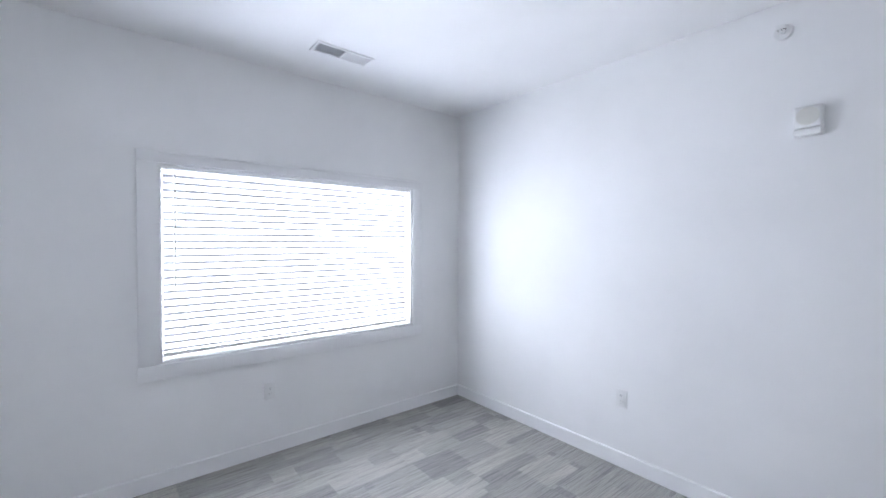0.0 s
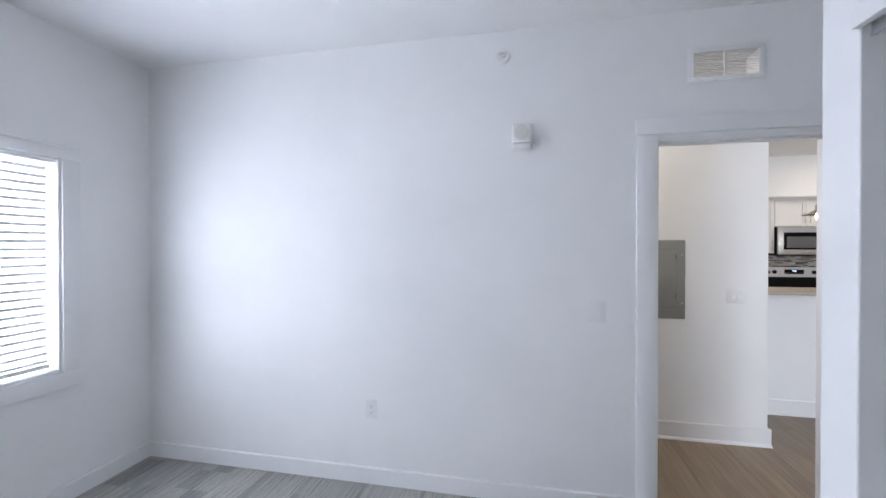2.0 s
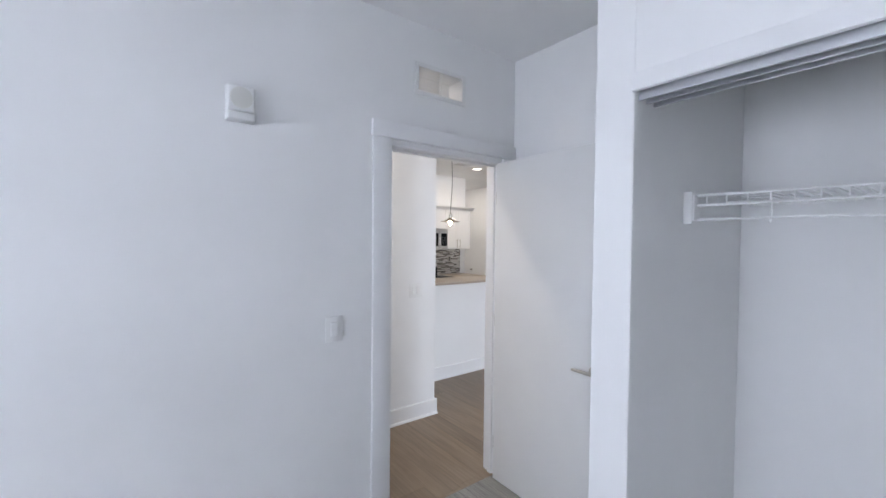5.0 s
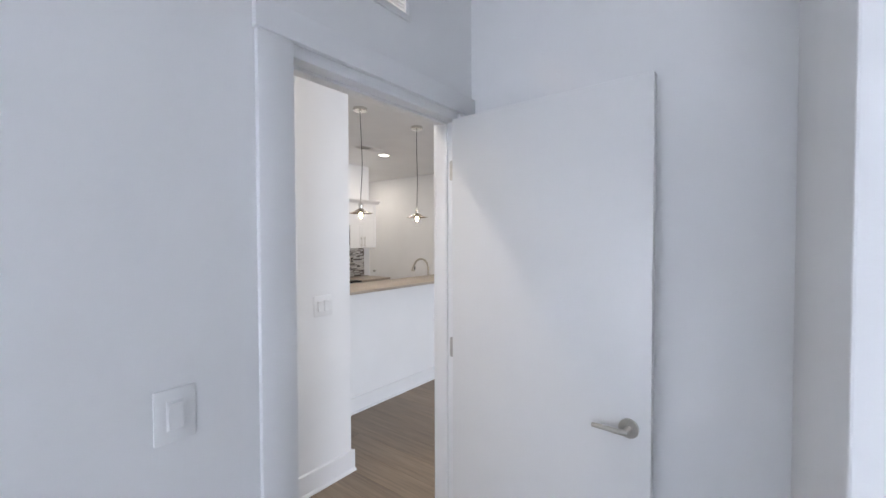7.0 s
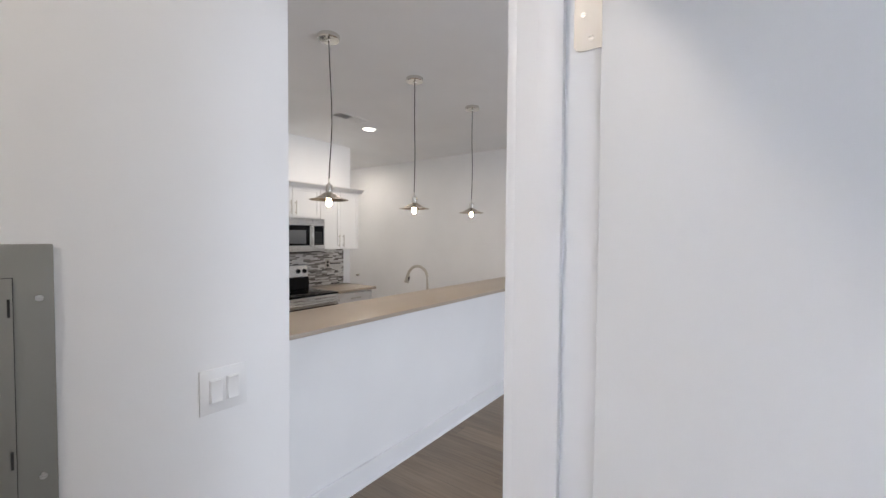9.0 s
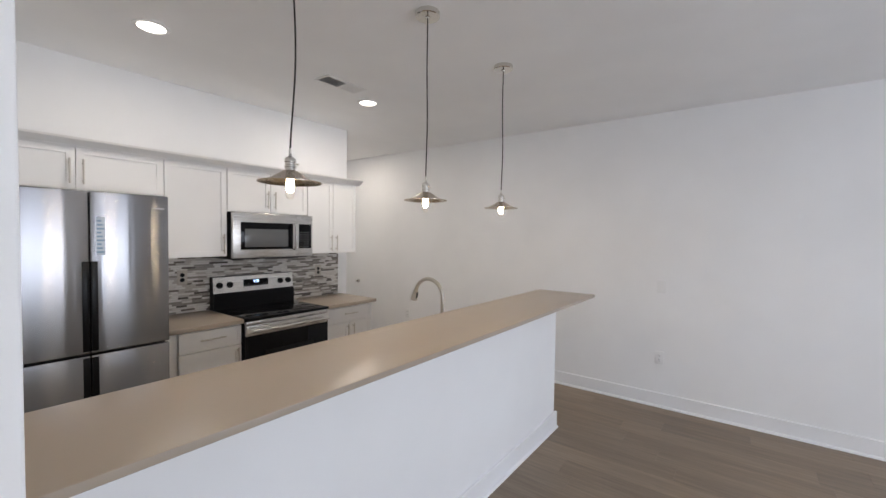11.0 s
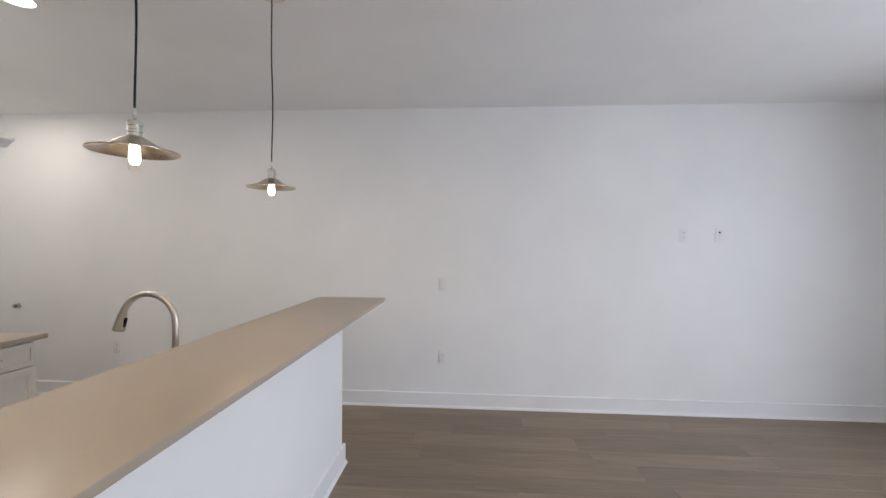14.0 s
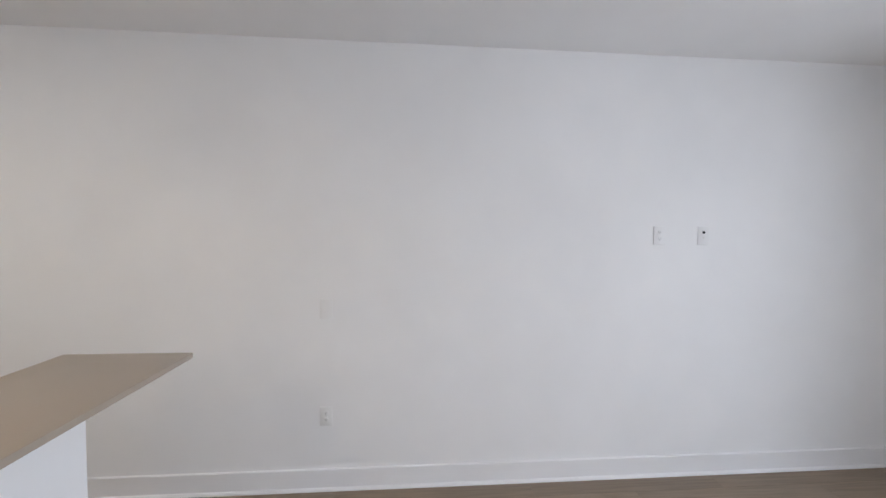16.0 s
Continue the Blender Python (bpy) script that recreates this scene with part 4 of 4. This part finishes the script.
for x in (RX0 + 0.06, RX1 - 0.06):
    rod((x, RY, 0.832), (x, RY - 0.045, 0.832), 0.009, hb)
part("oven_handle", hb, STEELH, odoor, "stainless bar handle")
part("storage_drawer", box(RX0 + 0.004, RX1 - 0.004, RY + 0.004, RY + 0.045, 0.045, 0.195, 0.005), STEELH, rg)
bgp = [(BACK - 0.008, 0.905), (BACK - 0.090, 0.905), (BACK - 0.086, 1.045), (BACK - 0.070, 1.060), (BACK - 0.070, 1.060), (BACK - 0.060, 1.192), (BACK - 0.050, 1.200), (BACK - 0.008, 1.200)]
part("backguard", extrude(bgp, "x", RX0 + 0.002, RX1 - 0.002), BLACKPL, rg, "", False)
fz0, fz1 = 1.066, 1.190


def on_guard(u, z, d):
    """A place on the sloping face of the backguard, d in front of it."""
    return (u, BACK - 0.0705 + 0.0105 * (z - 1.06) / 0.135 - d, z)


face = extrude([(BACK - 0.0715, 1.060), (BACK - 0.0745, 1.060), (BACK - 0.0640, 1.196), (BACK - 0.0605, 1.196)], "x", RX0 + 0.004, RX1 - 0.004)
part("control_face", face, STEELH, rg, "stainless control panel", False)
dy = on_guard(0, 1.127, 0.004)[1]
dp = part("display_panel", box(6.076, 6.306, dy - 0.003, dy + 0.006, 1.100, 1.162, 0.002), BLACKGLASS, rg, "black clock display")
tx = bpy.data.curves.new("clock_digits", "FONT")
tx.body, tx.size, tx.extrude, tx.align_x, tx.align_y = "5:30", 0.030, 0.0004, "CENTER", "CENTER"
tx.materials.append(DISPLAY)
tob = new("clock_digits", tx)
dg = bpy.context.evaluated_depsgraph_get()
tme = bpy.data.meshes.new_from_object(tob.evaluated_get(dg))
bpy.data.objects.remove(tob)
tmesh = new("clock_digits", tme)
tmesh.parent = dp
tmesh.matrix_local = Matrix.Translation(Vector((6.191, dy - 0.0036, 1.141)) - SHIFT[dp]) @ Matrix.Rotation(radians(90), 4, "X")
SHIFT[tmesh] = SHIFT[dp]
marks = bmesh.new()
for k in range(8):
    for z in (1.108, 1.118):
        if not (2 <= k <= 5 and z > 1.11):
            box(6.088 + k * 0.027, 6.103 + k * 0.027, dy - 0.0036, dy - 0.0028, z, z + 0.004, 0, marks)
part("button_marks", marks, PRINT, dp)
for kx in (5.873, 5.957, 6.425, 6.509):
    c = on_guard(kx, 1.127, 0.002)
    kb = bmesh.new()
    rod(c, (c[0], c[1] - 0.010, c[2]), 0.026, kb, 28)
    rod((c[0], c[1] - 0.008, c[2]), (c[0], c[1] - 0.028, c[2]), 0.0195, kb, 24, 0.017)
    box(c[0] - 0.004, c[0] + 0.004, c[1] - 0.034, c[1] - 0.022, c[2] - 0.018, c[2] + 0.018, 0.002, kb)
    part("knob", kb, BLACKPL, rg, "black control knob")

# island: half wall, raised bar top, lower counter with sink and faucet
IX1 = 7.482
structure("half_wall", box(4.360, IX1, 1.705, 1.835, 0, 1.0765, 0.002), WALL, "white half wall of the kitchen island")
baseboard("x", -1, 1.705, 4.375, IX1 + 0.030, LB)
baseboard("y", 1, IX1, 1.705, 1.835, LB)
solid("bar_top", box(4.362, 7.712, 1.464, 1.955, 1.078, 1.101, 0.003, None, 3), QUARTZ, "long taupe quartz bar top on the half wall", "countertop", at=(6.0, 1.77, 1.078))
isl = thing("island_cabinet", (5.9, 2.1, 0), "white island base cabinet behind the half wall", "cabinet")
part("body", box(4.362, 7.36, 1.837, 2.375, 0.10, 0.878, 0.002), CAB, isl)
part("toe_kick", box(4.362, 7.36, 1.837, 2.30, 0.0, 0.10), CAB, isl)
cnt = bmesh.new()
SKX0, SKX1, SKY0, SKY1 = 6.05, 6.78, 2.115, 2.345
box(4.362, SKX0, 1.837, 2.405, 0.882, 0.914, 0.003, cnt)
box(SKX1, 7.425, 1.837, 2.405, 0.882, 0.914, 0.003, cnt)
box(SKX0, SKX1, 1.837, SKY0, 0.882, 0.914, 0.0, cnt)
box(SKX0, SKX1, SKY1, 2.405, 0.882, 0.914, 0.0, cnt)
solid("island_counter", cnt, QUARTZ, "lower taupe quartz counter with sink cut-out", "countertop", at=(5.9, 2.1, 0.882))
sink = thing("sink", ((SKX0 + SKX1) / 2, 2.23, 0.70), "undermount stainless sink basin", "sink")
sb = bmesh.new()
box(SKX0 - 0.004, SKX1 + 0.004, SKY0 - 0.004, SKY1 + 0.004, 0.880 - 0.19, 0.880 - 0.186, 0, sb)
for a, b, c, d in ((SKX0 - 0.004, SKX0, SKY0, SKY1), (SKX1, SKX1 + 0.004, SKY0, SKY1), (SKX0, SKX1, SKY0 - 0.004, SKY0), (SKX0, SKX1, SKY1, SKY1 + 0.004)):
    box(a, b, c, d, 0.694, 0.881, 0, sb)
part("basin", sb, STEELH, sink)
FXC, FYB = 6.418, 2.072
fau = thing("faucet", (FXC, FYB, 0.914), "brushed nickel pull-down gooseneck faucet", "faucet")
part("base", lathe([(0.0, 0.0), (0.028, 0.0), (0.028, 0.006), (0.022, 0.012), (0.019, 0.075), (0.0165, 0.085)], (FXC, FYB, 0.914), 28), NICKEL, fau)
pts = [(FXC, FYB, 0.99), (FXC, FYB, 1.08), (FXC, FYB, 1.160)]
R = 0.118
BEND = math.pi * 0.918
for k in range(1, 15):
    a = BEND * k / 14
    pts.append((FXC, FYB + R - R * math.cos(a), 1.160 + R * math.sin(a)))
part("spout", tube(pts, 0.0125, 16), NICKEL, fau)
HEAD = Vector(pts[-1])
TILT = Matrix.Rotation(math.pi - BEND, 3, "X")
tip = lathe([(0.0, -0.070), (0.0215, -0.070), (0.0235, -0.066), (0.0230, -0.061), (0.0190, -0.030), (0.0155, -0.004), (0.0165, -0.002), (0.0165, 0.003), (0.0, 0.003)], tuple(HEAD), 28)
bmesh.ops.rotate(tip, cent=HEAD, matrix=TILT, verts=tip.verts)
sh = part("spray_head", tip, NICKEL, fau)
btn = box(HEAD.x - 0.0065, HEAD.x + 0.0065, HEAD.y - 0.0225, HEAD.y - 0.0145, HEAD.z - 0.050, HEAD.z - 0.010, 0.002)
bmesh.ops.rotate(btn, cent=HEAD, matrix=TILT, verts=btn.verts)
part("spray_button", btn, BLACKPL, sh, "black spray button")
lv = bmesh.new()
rod((FXC + 0.018, FYB, 0.968), (FXC + 0.045, FYB, 0.968), 0.011, lv)
tube([(FXC + 0.040, FYB, 0.970), (FXC + 0.062, FYB, 0.990), (FXC + 0.105, FYB, 1.010)], [0.007, 0.006, 0.005], 10, lv)
part("lever", lv, NICKEL, fau)

# pendants over the bar


def pendant(x, y, rim, sway, label):
    ob = thing("pendant_lamp", (x, y, rim), label, "pendant lamp", "pendants over the bar")
    part("canopy", lathe([(0.0, 0.0), (0.062, 0.0), (0.064, -0.003), (0.064, -0.024), (0.060, -0.028), (0.014, -0.029), (0.012, -0.036), (0.0, -0.036)], (x, y, H), 36), CHROME, ob, "round nickel canopy")
    top = rim + 0.116
    pts = []
    for k in range(25):
        f = k / 24
        pts.append((x + sway[0] * math.sin(math.pi * f) * (0.8 + 0.3 * math.sin(4 * f)), y + sway[1] * math.sin(f * 6.3) * math.sin(math.pi * f), H - 0.034 + (top - H + 0.034) * f))
    part("cord", tube(pts, 0.0032, 8), CORD, ob, "black fabric cord")
    soc = part("socket", lathe([(0.0, 0.110), (0.005, 0.108), (0.006, 0.097), (0.012, 0.094), (0.019, 0.089), (0.0205, 0.083), (0.0205, 0.076), (0.018, 0.074), (0.018, 0.065), (0.020, 0.063), (0.020, 0.057),
                                (0.018, 0.055), (0.018, 0.048), (0.022, 0.046), (0.022, 0.038), (0.018, 0.035), (0.0, 0.035)], (x, y, rim), 28), CHROME, ob, "nickel lamp holder")
    part("cord_grip", lathe([(0.0, 0.128), (0.0042, 0.127), (0.0055, 0.108), (0.0, 0.107)], (x, y, rim), 14), IVORY, soc, "clear cord grip")
    part("switch_key", rod((x + 0.016, y - 0.010, rim + 0.070), (x + 0.026, y - 0.016, rim + 0.070), 0.003, None, 10), NICKEL, soc)
    prof = [(0.018, 0.046), (0.026, 0.043), (0.040, 0.034), (0.062, 0.020), (0.086, 0.009), (0.104, 0.004), (0.111, 0.002), (0.1135, 0.003), (0.1135, 0.0005), (0.111, -0.0008),
            (0.104, 0.0012), (0.086, 0.0065), (0.062, 0.0175), (0.040, 0.0315), (0.026, 0.0400), (0.018, 0.0425)]
    part("shade", lathe(prof, (x, y, rim), 56), SHADEM, ob, "shallow brushed metal shade")
    bulb = part("bulb", lathe([(0.0125, 0.034), (0.0145, 0.020), (0.0165, 0.005), (0.0170, -0.035), (0.0150, -0.050), (0.0085, -0.0605), (0.0, -0.063)], (x, y, rim), 24), BULBGLASS, ob, "clear tubular filament bulb")
    bulb.visible_shadow = False
    part("filament", lathe([(0.0, 0.022), (0.0110, 0.018), (0.0130, 0.000), (0.0130, -0.022), (0.0095, -0.034), (0.0, -0.037)], (x, y, rim), 16), FILAMENT, bulb, "glowing filament")
    return ob


pendant(5.153, 1.836, 1.761, (0.020, 0.006), "lit pendant lamp with shallow metal shade on a wavy cord")
pendant(5.942, 1.835, 1.755, (0.004, 0.004), "lit pendant lamp with shallow metal shade")
pendant(6.757, 1.834, 1.765, (0.005, 0.005), "lit pendant lamp with shallow metal shade")

# ---- pieces: backsplash mosaic ----
rng = random.Random(7)
bs = thing("backsplash", (6.3, BACK, 0.915), "linear glass and stone mosaic backsplash", "backsplash")
part("grout_bed", box(5.300, 7.154, BACK - 0.006, BACK - 0.0005, 0.9225, 1.3855), GROUT, bs)
lengths = (0.048, 0.074, 0.098, 0.148)
tile_me = {}
for L in lengths:
    tile_me[L] = mesh("tile", box(-L / 2, L / 2, -0.010, -0.0055, -0.0072, 0.0072, 0.0008, None, 1), TILE)
rest = bmesh.new()
count = 0
row, z = 0, 0.9305
while z < 1.381:
    x = 5.301 - rng.random() * 0.1
    while x < 7.151:
        L = rng.choice(lengths)
        a, b = max(x, 5.301), min(x + L, 7.153)
        whole = b - a > L - 1e-6
        if b - a > 0.012:
            behind = a > 5.84 and b < 6.54 and z < 1.19
            if whole and count < 300 and not behind and (a < 5.84 or b > 6.52):
                o = new("tile", tile_me[L])
                o.parent = bs
                o.location = Vector(((a + b) / 2, BACK + rng.uniform(-0.0009, 0.0006), z)) - SHIFT[bs]
                count += 1
            elif not behind:
                box(a, b - 0.0, BACK - 0.010 + rng.uniform(-0.0009, 0.0006), BACK - 0.0055, z - 0.0072, z + 0.0072, 0, rest)
        x += L + 0.0016
    z += 0.0161
    row += 1
tagged(part("mosaic_rest", rest, TILEREST, bs, "", False), kind="stuff")

# ---- pieces: floors ----


def planks(parent, name, material, rects, w, length, gap, edge, z0, seed):
    rg_ = random.Random(seed)
    cache = {}
    for x0, x1, y0, y1, step in rects:
        col, x = 0, x0
        while x < x1 - 0.005:
            xa, xb = x, min(x + w, x1)
            y = y0 - (rg_.random() * length if step is None else (col * step) % length)
            while y < y1:
                a, b = max(y, y0), min(y + length, y1)
                if b - a > 0.02:
                    key = (round(xb - xa, 4), round(b - a, 4))
                    if key not in cache:
                        hw, hl = key[0] / 2 - gap, key[1] / 2 - gap
                        cache[key] = mesh(name, box(-hw, hw, -hl, hl, z0, 0.0, edge, None, 1), material)
                    o = new(name, cache[key])
                    o.parent = parent
                    o.location = ((xa + xb) / 2, (a + b) / 2, rg_.uniform(-0.0003, 0.0))
                y += length
            x += w
            col += 1


planks(floor_bed, "carpet_tile", carpet(), ((0.0, 4.24, -3.35, 0.03, 0.37),), 0.25, 1.0, 0.0002, 0.0008, -0.0065, 3)
planks(floor_living, "plank", vinyl_wood(), ((1.5, 4.36, 0.03, 1.03, None), (4.36, FAR, SOUTH, BACK, None), (7.278, FAR, BACK, 5.8, None)), 0.181, 1.22, 0.0003, 0.0009, -0.0065, 5)
